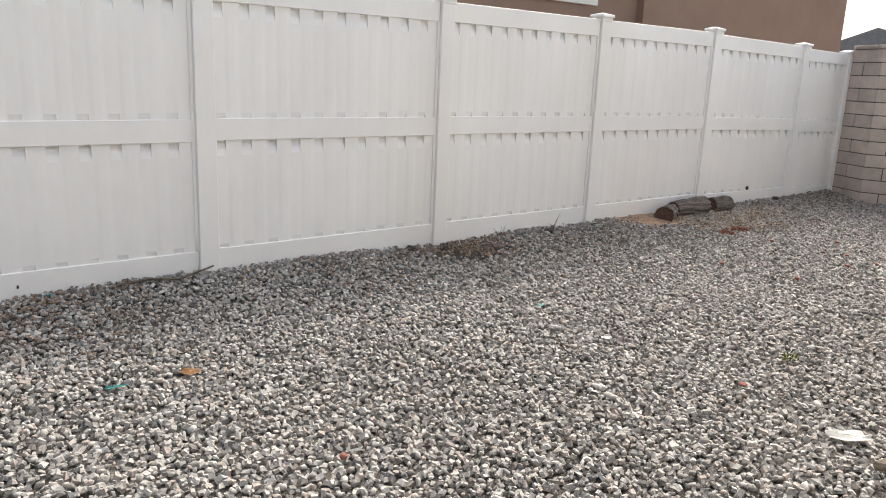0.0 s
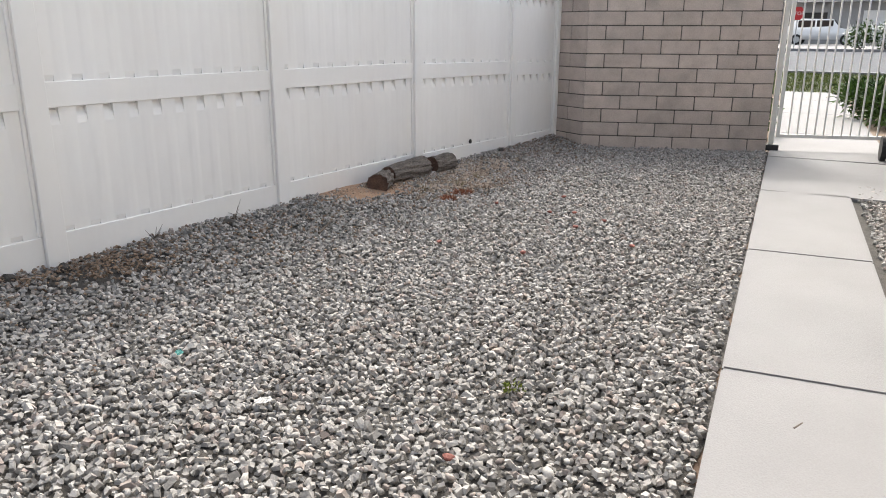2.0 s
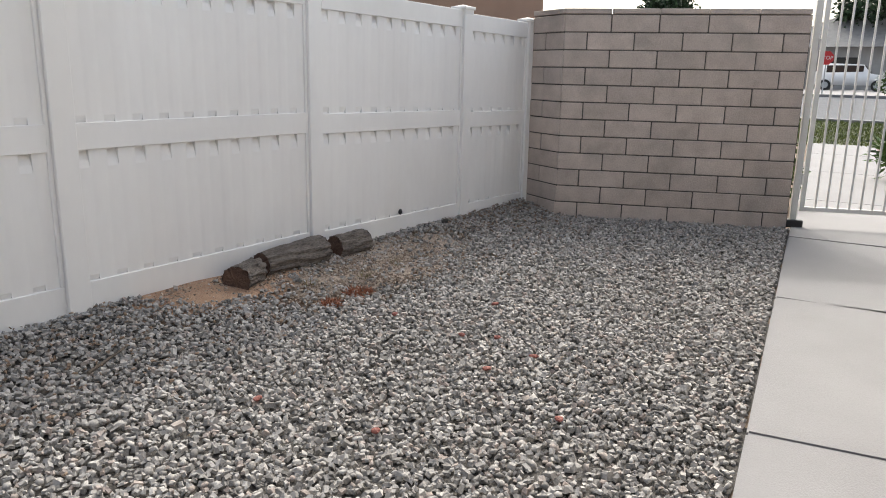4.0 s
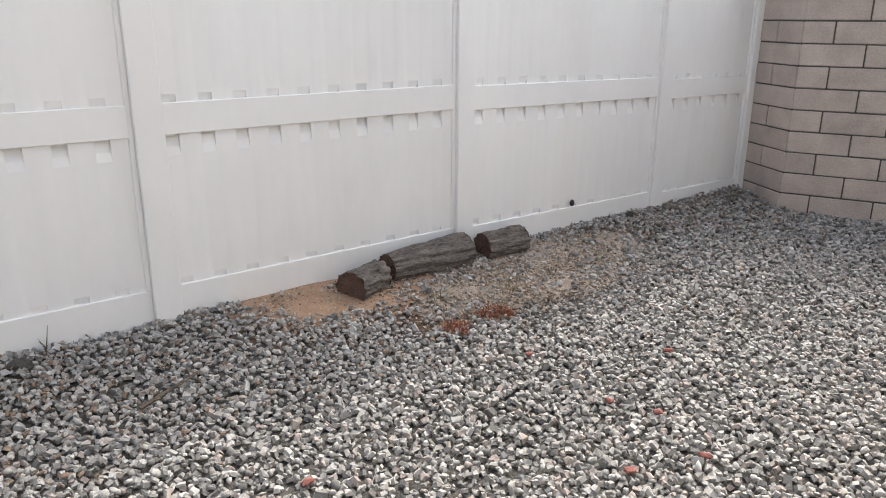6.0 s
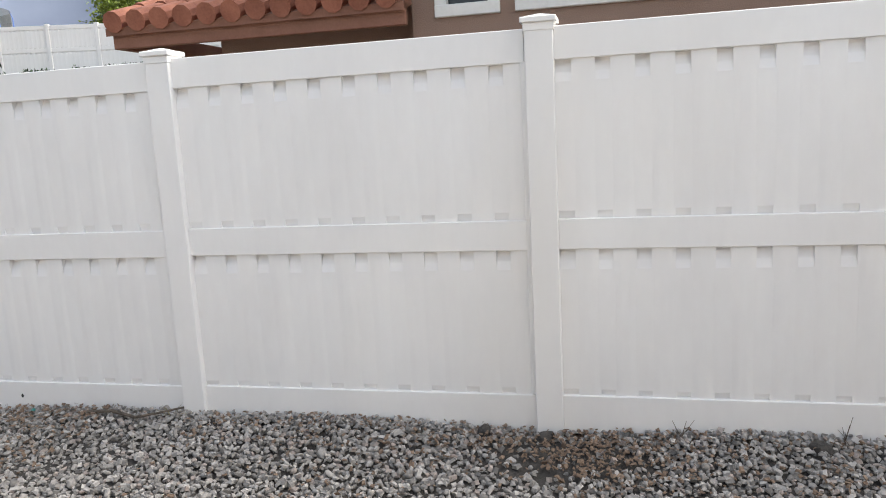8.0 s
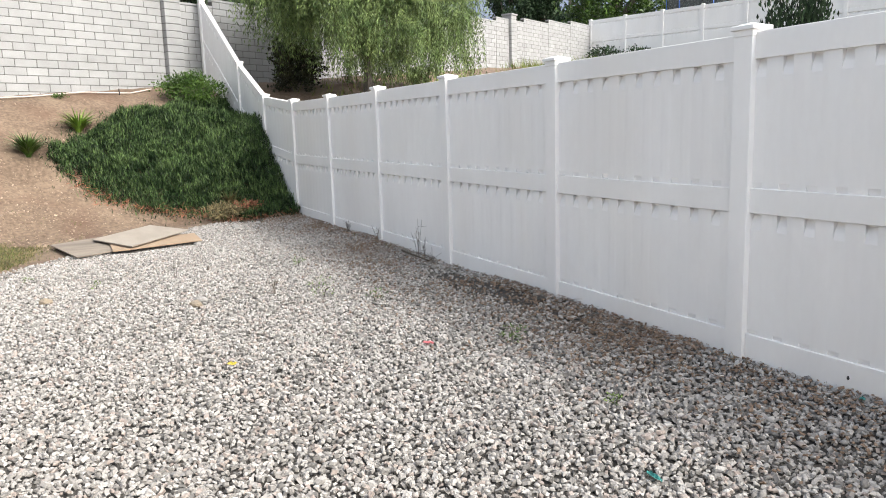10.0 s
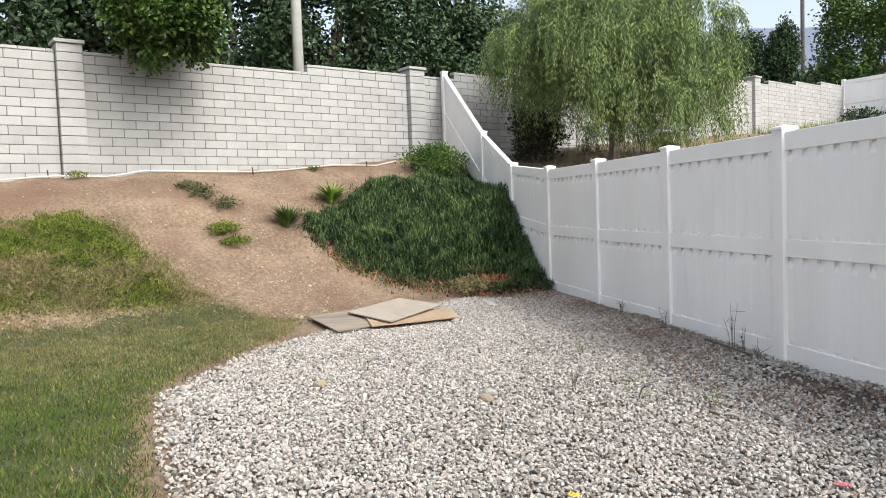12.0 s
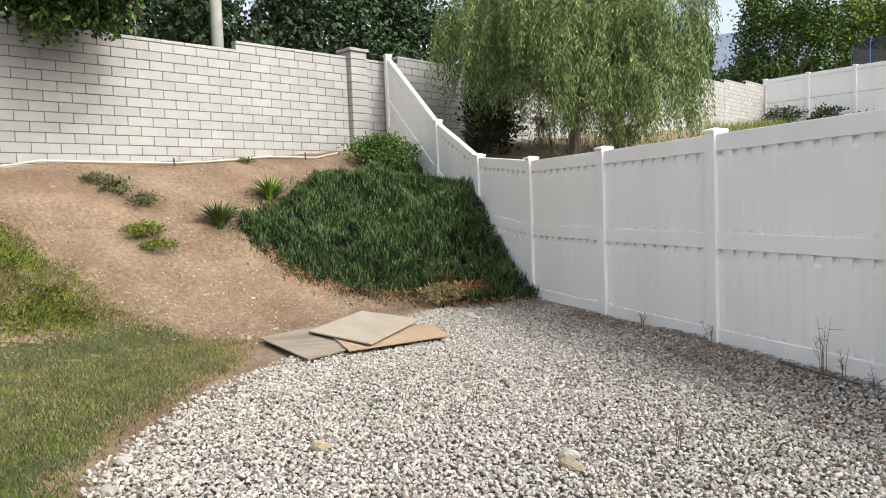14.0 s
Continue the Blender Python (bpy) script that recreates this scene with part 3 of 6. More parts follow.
PLY_ORANGE = mat("orange_plywood", (0.25, 0.175, 0.115), (0.34, 0.25, 0.17), 5, 0.85, 0.2, 70, 0.3, stretch=(0.3, 1, 1))
WHITE_PAINT = mat("white_metal_paint", (0.68, 0.66, 0.62), (0.78, 0.76, 0.73), 6, 0.4, 0.02, 40)
PVC = mat("white_pipe", (0.44, 0.38, 0.345), (0.56, 0.49, 0.45), 8, 0.5, 0, 40)
BLACK = mat("black_plastic", (0.012, 0.012, 0.014), (0.022, 0.022, 0.026), 4, 0.45, 0.05, 90)
NAVY = mat("navy_bin_plastic", (0.010, 0.013, 0.028), (0.02, 0.025, 0.048), 4, 0.42, 0.1, 90)
BLUE_LID = mat("blue_lid_plastic", (0.02, 0.06, 0.42), (0.04, 0.10, 0.58), 4, 0.4, 0.05, 90)
GREEN_LID = mat("grey_green_lid_plastic", (0.05, 0.12, 0.13), (0.09, 0.18, 0.19), 4, 0.4, 0.05, 90)
ASPHALT = mat("grey_asphalt", (0.06, 0.063, 0.074), (0.088, 0.092, 0.106), 2, 0.9, 0.3, 150)
STUCCO_BROWN = mat("brown_stucco", (0.25, 0.165, 0.125), (0.31, 0.21, 0.16), 2, 0.95, 0.4, 120, 0.3)
STUCCO_CREAM = mat("cream_stucco", (0.62, 0.57, 0.50), (0.70, 0.65, 0.58), 2, 0.95, 0.4, 120, 0.3)
STUCCO_GREY = mat("grey_stucco", (0.30, 0.29, 0.28), (0.36, 0.35, 0.34), 2, 0.95, 0.3, 120, 0.3)
ROOF_TILE = mat("terracotta_tile", (0.22, 0.075, 0.045), (0.36, 0.14, 0.085), 6, 0.85, 0.3, 60, per_object=0.12)
ROOF_GREY = mat("grey_roof_shingle", (0.13, 0.13, 0.135), (0.20, 0.195, 0.195), 3, 0.9, 0.3, 30)
FASCIA = mat("brown_fascia", (0.20, 0.085, 0.05), (0.27, 0.125, 0.08), 4, 0.7, 0.1, 60)
GLASS = mat("dark_window_glass", (0.012, 0.014, 0.017), (0.02, 0.022, 0.026), 2, 0.06)
CARPAINT = mat("white_car_paint", (0.70, 0.70, 0.70), (0.76, 0.76, 0.76), 2, 0.25)
TYRE = mat("tyre_rubber", (0.015, 0.015, 0.015), (0.03, 0.03, 0.03), 8, 0.85)
RED = mat("red_sign_paint", (0.5, 0.02, 0.025), (0.6, 0.035, 0.035), 4, 0.5)
GALV = mat("galvanised_steel", (0.36, 0.37, 0.38), (0.48, 0.49, 0.50), 6, 0.45, 0.05, 60, metal=0.6)
POLEGREY = mat("grey_concrete_pole", (0.20, 0.205, 0.195), (0.29, 0.295, 0.28), 3, 0.85, 0.2, 60)
DARKWOOD = mat("dark_wood_pole", (0.03, 0.026, 0.024), (0.07, 0.06, 0.055), 6, 0.9, 0.3, 60)
NET = mat("black_netting", (0.03, 0.035, 0.038), (0.06, 0.068, 0.07), 5, 0.9)
NET.node_tree.nodes["Principled BSDF"].inputs["Alpha"].default_value = 0.72
BLUEPAD = mat("blue_pole_foam", (0.06, 0.13, 0.42), (0.09, 0.18, 0.5), 5, 0.7)
# haze of distance is mixed into this blue-grey; the air is clear
MOUNTAIN = mat("haze_tinted_mountain", (0.095, 0.118, 0.175), (0.14, 0.165, 0.225), 0.006, 1.0, 0, 0.03, 0.4)
PAPER = mat("white_paper", (0.70, 0.69, 0.66), (0.80, 0.79, 0.77), 20, 0.8, 0.2, 90)
TEAL = mat("teal_plastic", (0.05, 0.27, 0.25), (0.10, 0.38, 0.35), 20, 0.5)
REDBIT = mat("red_brick_chip", (0.17, 0.055, 0.042), (0.27, 0.10, 0.08), 40, 0.85, 0.3, 150)
PINK = mat("pink_plastic", (0.6, 0.16, 0.18), (0.75, 0.26, 0.28), 20, 0.5)
YELLOW = mat("yellow_petal", (0.6, 0.48, 0.05), (0.75, 0.62, 0.12), 20, 0.6)
ORANGEBIT = mat("orange_chip", (0.34, 0.17, 0.08), (0.46, 0.26, 0.13), 30, 0.8)
GREYROCK = mat("pale_grey_rock", (0.20, 0.19, 0.175), (0.34, 0.325, 0.305), 14, 0.9, 0.5, 70)
TANROCK = mat("tan_rock", (0.17, 0.135, 0.095), (0.29, 0.24, 0.18), 12, 0.9, 0.5, 70)
REDSTRAW = mat("red_brown_straw", (0.20, 0.075, 0.045), (0.36, 0.15, 0.085), 30, 0.9, 0.3, 120)


# ---- leaf meshes ----
def leaf_arrays(P, D, S, L, W, bend=0.25):
    """Kite-shaped leaves at P along D, with side S, length L and half-width W."""
    D = D / np.linalg.norm(D, axis=1, keepdims=True)
    S = S - (S * D).sum(1, keepdims=True) * D
    S = S / (np.linalg.norm(S, axis=1, keepdims=True) + 1e-9)
    U = np.cross(S, D)
    L, W = L[:, None], W[:, None]
    mid = P + D * L * 0.45 + U * L * bend * 0.5
    v = np.stack([P, mid - S * W, P + D * L, mid + S * W], 1).reshape(-1, 3)
    f = np.arange(len(P) * 4).reshape(-1, 4)
    return v, f


def joined(arrays):
    vs, fs, n = [], [], 0
    for v, f in arrays:
        vs.append(v)
        fs.append(f + n)
        n += len(v)
    return np.concatenate(vs), np.concatenate(fs)


def blades(px, py, pz, h, w, lean, rng):
    """Grass blades, one triangle each."""
    n = len(px)
    a = rng.uniform(0, 6.283, n)
    t = rng.uniform(0, 6.283, n)
    base = np.stack([px, py, pz], 1)
    side = np.stack([np.cos(a), np.sin(a), np.zeros(n)], 1) * w[:, None]
    tip = base + np.stack([np.cos(t) * lean * h, np.sin(t) * lean * h, h], 1)
    v = np.stack([base - side, base + side, tip], 1).reshape(-1, 3)
    return v, np.arange(n * 3).reshape(-1, 3)


def rand_unit(rng, n):
    v = rng.normal(0, 1, (n, 3))
    return v / np.linalg.norm(v, axis=1, keepdims=True)


# ---- lawn and bank grass ----
LAWN = [(-2.96, -4.44), (-3.9, -4.57), (-5.0, -4.84), (-6.4, -5.04), (-7.3, -4.78), (-8.1, -4.38), (-9.0, -3.95), (-10.2, -3.85), (-10.8, -4.6),
        (-10.75, -5.2), (-10.3, -5.95), (-9.75, -7.0), (-9.5, -8.2), (-3.0, -8.6)]
rng = np.random.default_rng(11)


def lawn_points(poly, count, rng, soft=0.25):
    xs, ys = [p[0] for p in poly], [p[1] for p in poly]
    x, y = rng.uniform(min(xs) - soft, max(xs) + soft, count), rng.uniform(min(ys) - soft, max(ys) + soft, count)
    ins = inside(x, y, poly)
    e = edge_distance(x, y, poly)
    ok = np.where(ins, rng.uniform(0, 1, count) < 0.5 + e / soft * 0.5, rng.uniform(0, 1, count) < 0.30 * np.exp(-e / 0.08))
    return x[ok], y[ok]


x, y = lawn_points(LAWN, 260000, rng)
dry = np.clip(0.10 * lumps(x, y, 1.6, 2.0) + 0.02 + 0.48 * smooth01((-6.0 - x) / 2.5) + 0.28 * np.exp(-edge_distance(x, y, LAWN[:9], False) / 0.3), 0, 0.85)
bare = (np.hypot((x + 9.5) / 0.9, (y + 5.3) / 0.35) < 1) & (rng.uniform(0, 1, len(x)) < 0.3)
x, y, dry = x[~bare], y[~bare], dry[~bare]
isdry = rng.uniform(0, 1, len(x)) < dry
for nm, sel, m, lab in (("lawn", ~isdry, GRASS, "short green lawn grass, patchy near the edge"), ("dry_lawn", isdry, GRASS_DRY, "dry straw-coloured lawn grass among green")):
    n = sel.sum()
    v, f = blades(x[sel], y[sel], height(x[sel], y[sel]), rng.uniform(0.014, 0.042, n) * (1 + 0.35 * lumps(x[sel], y[sel], 7.0)), rng.uniform(0.0025, 0.0055, n), rng.uniform(0.2, 1.1, n), rng)
    put(nm, mesh_of(nm, v, f, m), kind="stuff", label=lab, category="grass")
bx, by = np.meshgrid(np.arange(-11, -2.9, 0.1), np.arange(-8.6, -3.8, 0.1), indexing="ij")
bid = np.arange(bx.size).reshape(bx.shape)
bq = np.stack([bid[:-1, :-1], bid[1:, :-1], bid[1:, 1:], bid[:-1, 1:]], -1).reshape(-1, 4)
bc = np.stack([bx.ravel(), by.ravel()], 1)[bq].mean(1)
bq = bq[inside(bc[:, 0], bc[:, 1], LAWN) & (edge_distance(bc[:, 0], bc[:, 1], LAWN) > 0.12 + 0.1 * lumps(bc[:, 0], bc[:, 1], 5.0))]
put("lawn_soil", mesh_of("lawn_soil", np.stack([bx.ravel(), by.ravel(), height(bx.ravel(), by.ravel()) + 0.005], 1), bq, LAWN_SOIL, True), kind="structure",
    label="thatch and soil under the lawn", category="ground")

MOUND = [(-11.2, -8.6), (-12.0, -7.5), (-12.36, -7.05), (-12.1, -6.4), (-11.5, -5.6), (-10.9, -5.05), (-10.5, -5.35), (-10.25, -6.0), (-9.95, -6.8), (-9.7, -7.4), (-9.6, -8.6)]


def mounded(poly, count, rise, grow, rng, soft=0.3):
    x, y = lawn_points(poly, count, rng, soft)
    e = np.where(inside(x, y, poly), edge_distance(x, y, poly), 0)
    return x, y, height(x, y) + rise * smooth01(e / grow) * (0.72 + 0.45 * lumps(x, y, 4.0) + 0.25 * lumps(x, y, 11.0, 2.0))


x, y, z = mounded(MOUND, 120000, 0.20, 0.7, rng)
n = len(x)
D = rand_unit(rng, n) + np.array((0.5, 0.2, 0.9))
v, f = leaf_arrays(np.stack([x, y, z - 0.02], 1), D, rand_unit(rng, n), rng.uniform(0.025, 0.055, n), rng.uniform(0.005, 0.010, n))
put("bank_grass", mesh_of("bank_grass", v, f, GRASS_MOUND), kind="stuff", label="bright green mat of grass on the bank foot", category="grass")
sel = (lumps(x, y, 2.3, 4.0) + 0.5 * lumps(x, y, 7.0, 1.0) + rng.normal(0, 0.3, n) > 0.45)
m2 = int(sel.sum())
v, f = leaf_arrays(np.stack([x, y, z], 1)[sel], rand_unit(rng, m2) + np.array((0.5, 0.2, 0.6)), rand_unit(rng, m2), rng.uniform(0.05, 0.11, m2), rng.uniform(0.002, 0.005, m2))
put("bank_dry_grass", mesh_of("bank_dry_grass", v, f, GRASS_DRY), kind="stuff", label="straw-coloured blades among the bank grass", category="grass")
# dark blades below the mat paint the shade within the bank grass
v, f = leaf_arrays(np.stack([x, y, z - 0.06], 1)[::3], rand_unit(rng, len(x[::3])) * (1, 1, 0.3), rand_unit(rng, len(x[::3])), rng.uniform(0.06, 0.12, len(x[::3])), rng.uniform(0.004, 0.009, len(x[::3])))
put("bank_grass_thatch", mesh_of("bank_grass_thatch", v, f, HEDGE), kind="stuff", label="thatch inside the bank grass, coloured dark as inner shade", category="grass")

# ---- groundcover bank beside the fence ----
COVER = [(-13.0, -3.7), (-13.6, -3.2), (-14.4, -2.3), (-14.9, -1.6), (-15.6, -0.15), (-13.5, -0.07), (-10.8, -0.07), (-11.15, -0.6), (-11.75, -1.5), (-11.95, -2.45),
         (-12.15, -2.9), (-12.45, -3.3)]
x, y, z = mounded(COVER, 84000, 0.40, 0.5, rng, 0.12)
z += 0.13 * np.clip(lumps(x, y, 4.5, 3.0), -1, 1) + 0.04 * lumps(x, y, 15.0, 2.0)
# the shoots pile up against the fence
heap = np.interp(x, (-15.6, -14.3, -13.1, -12.74, -12.32, -11.98, -11.46, -10.8), (1.95, 1.68, 1.60, 1.38, 1.04, 0.68, 0.38, 0.08))
ground_z = height(x, y)
z = np.maximum(z, np.minimum(heap - 0.42 * (np.abs(y) - 0.05) + 0.07 * lumps(x, y, 9.0, 1.0), ground_z + 1.25))
hollow = lumps(x, y, 5.0, 6.0) + 0.5 * lumps(x, y, 12.0, 1.5) < -0.62
z = np.where(hollow, z - 0.16, z)
n = len(x)
top = np.stack([x, np.minimum(y, -0.075), z], 1)
arr = []
for k in range(2):
    D = rand_unit(rng, n) * 0.8 + np.array((0.25, -0.05, 1.0))
    arr.append(leaf_arrays(top + rng.normal(0, 0.02, (n, 3)) - np.array((0, 0.02, 0.05 * k)), D, rand_unit(rng, n), rng.uniform(0.05, 0.11, n), rng.uniform(0.005, 0.010, n)))
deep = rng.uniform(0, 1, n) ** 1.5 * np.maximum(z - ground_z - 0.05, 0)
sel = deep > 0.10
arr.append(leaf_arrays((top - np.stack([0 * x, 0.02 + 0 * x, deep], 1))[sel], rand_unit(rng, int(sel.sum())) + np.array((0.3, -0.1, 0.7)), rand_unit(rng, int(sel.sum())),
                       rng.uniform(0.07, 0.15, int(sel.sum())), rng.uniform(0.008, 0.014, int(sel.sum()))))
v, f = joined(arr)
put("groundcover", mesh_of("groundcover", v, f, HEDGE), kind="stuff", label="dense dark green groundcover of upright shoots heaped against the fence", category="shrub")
# paler tips skip the hollows, whose darker colour stands for shade
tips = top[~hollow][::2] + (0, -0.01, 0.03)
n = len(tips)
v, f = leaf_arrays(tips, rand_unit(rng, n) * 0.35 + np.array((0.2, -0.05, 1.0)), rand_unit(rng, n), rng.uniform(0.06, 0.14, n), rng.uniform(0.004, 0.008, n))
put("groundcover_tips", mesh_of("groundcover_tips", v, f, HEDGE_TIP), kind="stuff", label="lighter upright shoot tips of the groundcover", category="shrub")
# red-brown dead stems along the groundcover foot
n = 7000
dx, dy = rng.uniform(-13.2, -10.7, n), rng.uniform(-3.4, -0.05, n)
de = edge_distance(dx, dy, COVER[6:], False)
ok = (de < 0.28 * (0.6 + 0.6 * lumps(dx, dy, 3.0, 5.0))) & (dx > -12.7)
dx, dy = dx[ok], dy[ok]
n = len(dx)
v, f = leaf_arrays(np.stack([dx, dy, height(dx, dy) + rng.uniform(0.01, 0.10, n)], 1), rand_unit(rng, n) * (1, 1, 0.5) + np.array((0.3, 0, 0)), rand_unit(rng, n), rng.uniform(0.05, 0.14, n), rng.uniform(0.003, 0.007, n))
put("dead_stems", mesh_of("dead_stems", v, f, REDSTRAW), kind="stuff", label="red-brown dead stems along the groundcover foot", category="litter")


def leafy_bush(name, x, y, z, r, h, count, material, label, leaf=0.05, wide=0.3, seed=0, category="bush"):
    rng = np.random.default_rng(seed)
    thing = tagged(new(name), label, category)
    thing.matrix_basis = pose(x, y, z)
    bm = bmesh.new()
    for k in range(7 if h > 0.3 else 1):
        a = rng.uniform(0, 6.283)
        q = Vector((math.cos(a) * r * 0.7, math.sin(a) * r * 0.7, h * rng.uniform(0.5, 0.85)))
        tube([(0, 0, -0.05), q * 0.5 + Vector((0, 0, h * 0.15)), q], [0.02 * h + 0.006, 0.012 * h + 0.004, 0.003], 5, bm)
    tagged(part("stems", bm, BARK, thing, m=Matrix.Identity(4)), kind="stuff")
    c = rand_unit(rng, 46) * rng.uniform(0.45, 0.95, (46, 1)) * (r, r, h * 0.5) + (0, 0, h * 0.55)
    c = c[c[:, 2] > h * 0.08]
    pick = rng.integers(0, len(c), count)
    P = c[pick] + rng.normal(0, 0.16, (count, 3)) * (r, r, h * 0.5)
    D = rand_unit(rng, count) + (P - np.array((0, 0, h * 0.3))) / r * 0.7 + (0, 0, 0.3)
    v, f = leaf_arrays(P, D, rand_unit(rng, count), rng.uniform(0.6, 1.3, count) * leaf, rng.uniform(0.7, 1.2, count) * leaf * wide)
    put("leaves", mesh_of("leaves", v, f, material), thing)
    return thing


def strap_plant(name, x, y, z, h, count, label, seed=0, material=None):
    rng = np.random.default_rng(seed)
    vs, fs, n0 = [], [], 0
    for k in range(count):
        a, lean = rng.uniform(0, 6.283), rng.uniform(0.3, 1.35)
        hh = h * rng.uniform(0.6, 1.1)
        for i in range(6):
            t = i / 5
            px = math.cos(a) * (0.03 + lean * hh * t ** 1.6)
            py = math.sin(a) * (0.03 + lean * hh * t ** 1.6)
            pz = hh * (t - 0.42 * lean * t * t)
            w = min(0.017, 0.028 * h) * (1 - t) ** 0.7 + 0.0006
            vs += [(px - math.sin(a) * w, py + math.cos(a) * w, pz), (px + math.sin(a) * w, py - math.cos(a) * w, pz)]
            if i:
                b = n0 + 2 * i
                fs.append((b - 2, b - 1, b + 1, b))
        n0 += 12
    return put(name, mesh_of(name, vs, fs, material or STRAP), None, pose(x, y, z), label, "plant" if label else "")


def zg(x, y):
    return float(height(np.array([x]), np.array([y]))[0])


leafy_bush("round_bush", -15.2, -0.95, zg(-15.2, -0.95) - 0.05, 0.62, 0.75, 5200, BUSH, "round green bush at the top of the groundcover", 0.055, 0.3, 3)
strap_plant("strap_leaf_plant", -13.75, -3.15, zg(-13.75, -3.15), 0.50, 170, "yellow-green strap-leaved lily clump on the bank", 4)
strap_plant("strap_leaf_plant", -12.85, -3.95, zg(-12.85, -3.95), 0.52, 210, "dark green strap-leaved lily clump on bare dirt", 5, BUSH)
for k, (x, y, r, h, c, m) in enumerate(((-13.35, -5.55, 0.20, 0.16, 300, WEED), (-13.2, -5.25, 0.24, 0.22, 420, WEED), (-13.05, -4.95, 0.22, 0.17, 340, WEED))):
    leafy_bush("low_bush", x, y, zg(x, y) - 0.02, r, h, c, m, "straggly grey-green weed with red-brown stems on bare dirt", 0.06, 0.22, 6 + k)
leafy_bush("low_bush", -12.42, -4.95, zg(-12.42, -4.95) - 0.02, 0.28, 0.2, 800, GRASS_MOUND, "low bright green weed patch on bare dirt", 0.05, 0.25, 8)
leafy_bush("low_bush", -12.2, -4.75, zg(-12.2, -4.75) - 0.02, 0.26, 0.13, 620, GRASS_MOUND, "low green weed patch spreading down bare dirt", 0.05, 0.22, 14)
leafy_bush("low_bush", -13.3, -7.25, zg(-13.3, -7.25), 0.16, 0.12, 200, GRASS_MOUND, "small weed under the wall", 0.04, 0.3, 9)
leafy_bush("low_bush", -14.9, -3.4, zg(-14.9, -3.4), 0.14, 0.12, 160, BUSH, "small weed under the wall", 0.04, 0.3, 10)
strap_plant("dry_grass_tuft", -11.75, -1.0, zg(-11.75, -1.0) + 0.16, 0.30, 110, "dry straw-coloured grass tuft at the groundcover foot", 12, GRASS_DRY)
leafy_bush("dead_creeper", -11.85, -0.35, zg(-11.85, -0.35), 0.30, 0.22, 700, REDSTRAW, "dead reddish creeper at the groundcover foot", 0.06, 0.2, 13, "plant")
leafy_bush("dead_creeper", -11.5, -1.15, zg(-11.5, -1.15), 0.34, 0.30, 900, GRASS_DRY, "tan dead creeper heap at the groundcover foot", 0.09, 0.1, 15, "plant")
leafy_bush("dead_creeper", -11.55, -0.75, zg(-11.55, -0.75), 0.36, 0.30, 800, REDSTRAW, "dead reddish creeper at the groundcover foot", 0.08, 0.12, 16, "plant")

# ---- pale pipe along the wall foot ----
HOSE = [(-12.9, -8.5), (-13.45, -7.65), (-13.75, -6.9), (-13.8, -6.3), (-14.0, -5.7), (-14.4, -4.5), (-14.75, -3.9), (-15.2, -3.0), (-15.6, -2.1), (-15.85, -1.65)]
bm = bmesh.new()
bm = tube([(hx, hy, zg(hx, hy) + 0.035 + 0.015 * math.sin(3 * i)) for i, (hx, hy) in enumerate(HOSE)], 0.014, 8, bm)
pipe = put("irrigation_pipe", solid("irrigation_pipe", bm, PVC, True), None, None, "pale plastic irrigation pipe along the wall foot", "pipe")
for hx, hy in ((-13.42, -7.72), (-14.38, -4.52), (-15.5, -2.3)):
    put("pipe_stake", solid("pipe_stake", tube([(0, 0, -0.1), (0, 0, 0.13)], 0.012, 6), BLACK), None, pose(hx, hy, zg(hx, hy), 4, 3, 0), "short black stake holding the pipe", "stake", "pipe stakes")


# ---- plywood sheets ----
def sheet(name, corners, z, tilt, material, label, t=0.014):
    bm = bmesh.new()
    lo = [bm.verts.new((x, y, z + dz - t)) for (x, y), dz in zip(corners, tilt)]
    hi = [bm.verts.new((x, y, z + dz)) for (x, y), dz in zip(corners, tilt)]
    bm.faces.new(lo[::-1])
    bm.faces.new(hi)
    for k in range(4):
        bm.faces.new((lo[k], lo[(k + 1) % 4], hi[(k + 1) % 4], hi[k]))
    return put(name, solid(name, bm, material), None, None, label, "board")


sheet("plywood_sheet", [(-9.97, -3.72), (-8.57, -3.42), (-9.05, -2.72), (-10.45, -3.02)], GROUND + 0.060, (0, 0.004, 0, 0), PLY_GREY, "stained grey plywood sheet lying on gravel and grass")
sheet("plywood_sheet", [(-8.70, -3.02), (-8.98, -1.92), (-9.78, -1.90), (-9.52, -3.02)], GROUND + 0.080, (0, 0, 0, 0), PLY_ORANGE, "orange-tan plywood sheet lying under another board")
sheet("plywood_sheet", [(-9.90, -3.21), (-8.73, -2.80), (-9.92, -1.95), (-11.09, -2.36)], GROUND + 0.097, (0.0, 0.016, 0.022, 0.0), PLY_TAN, "light tan plywood sheet lying on two other boards")


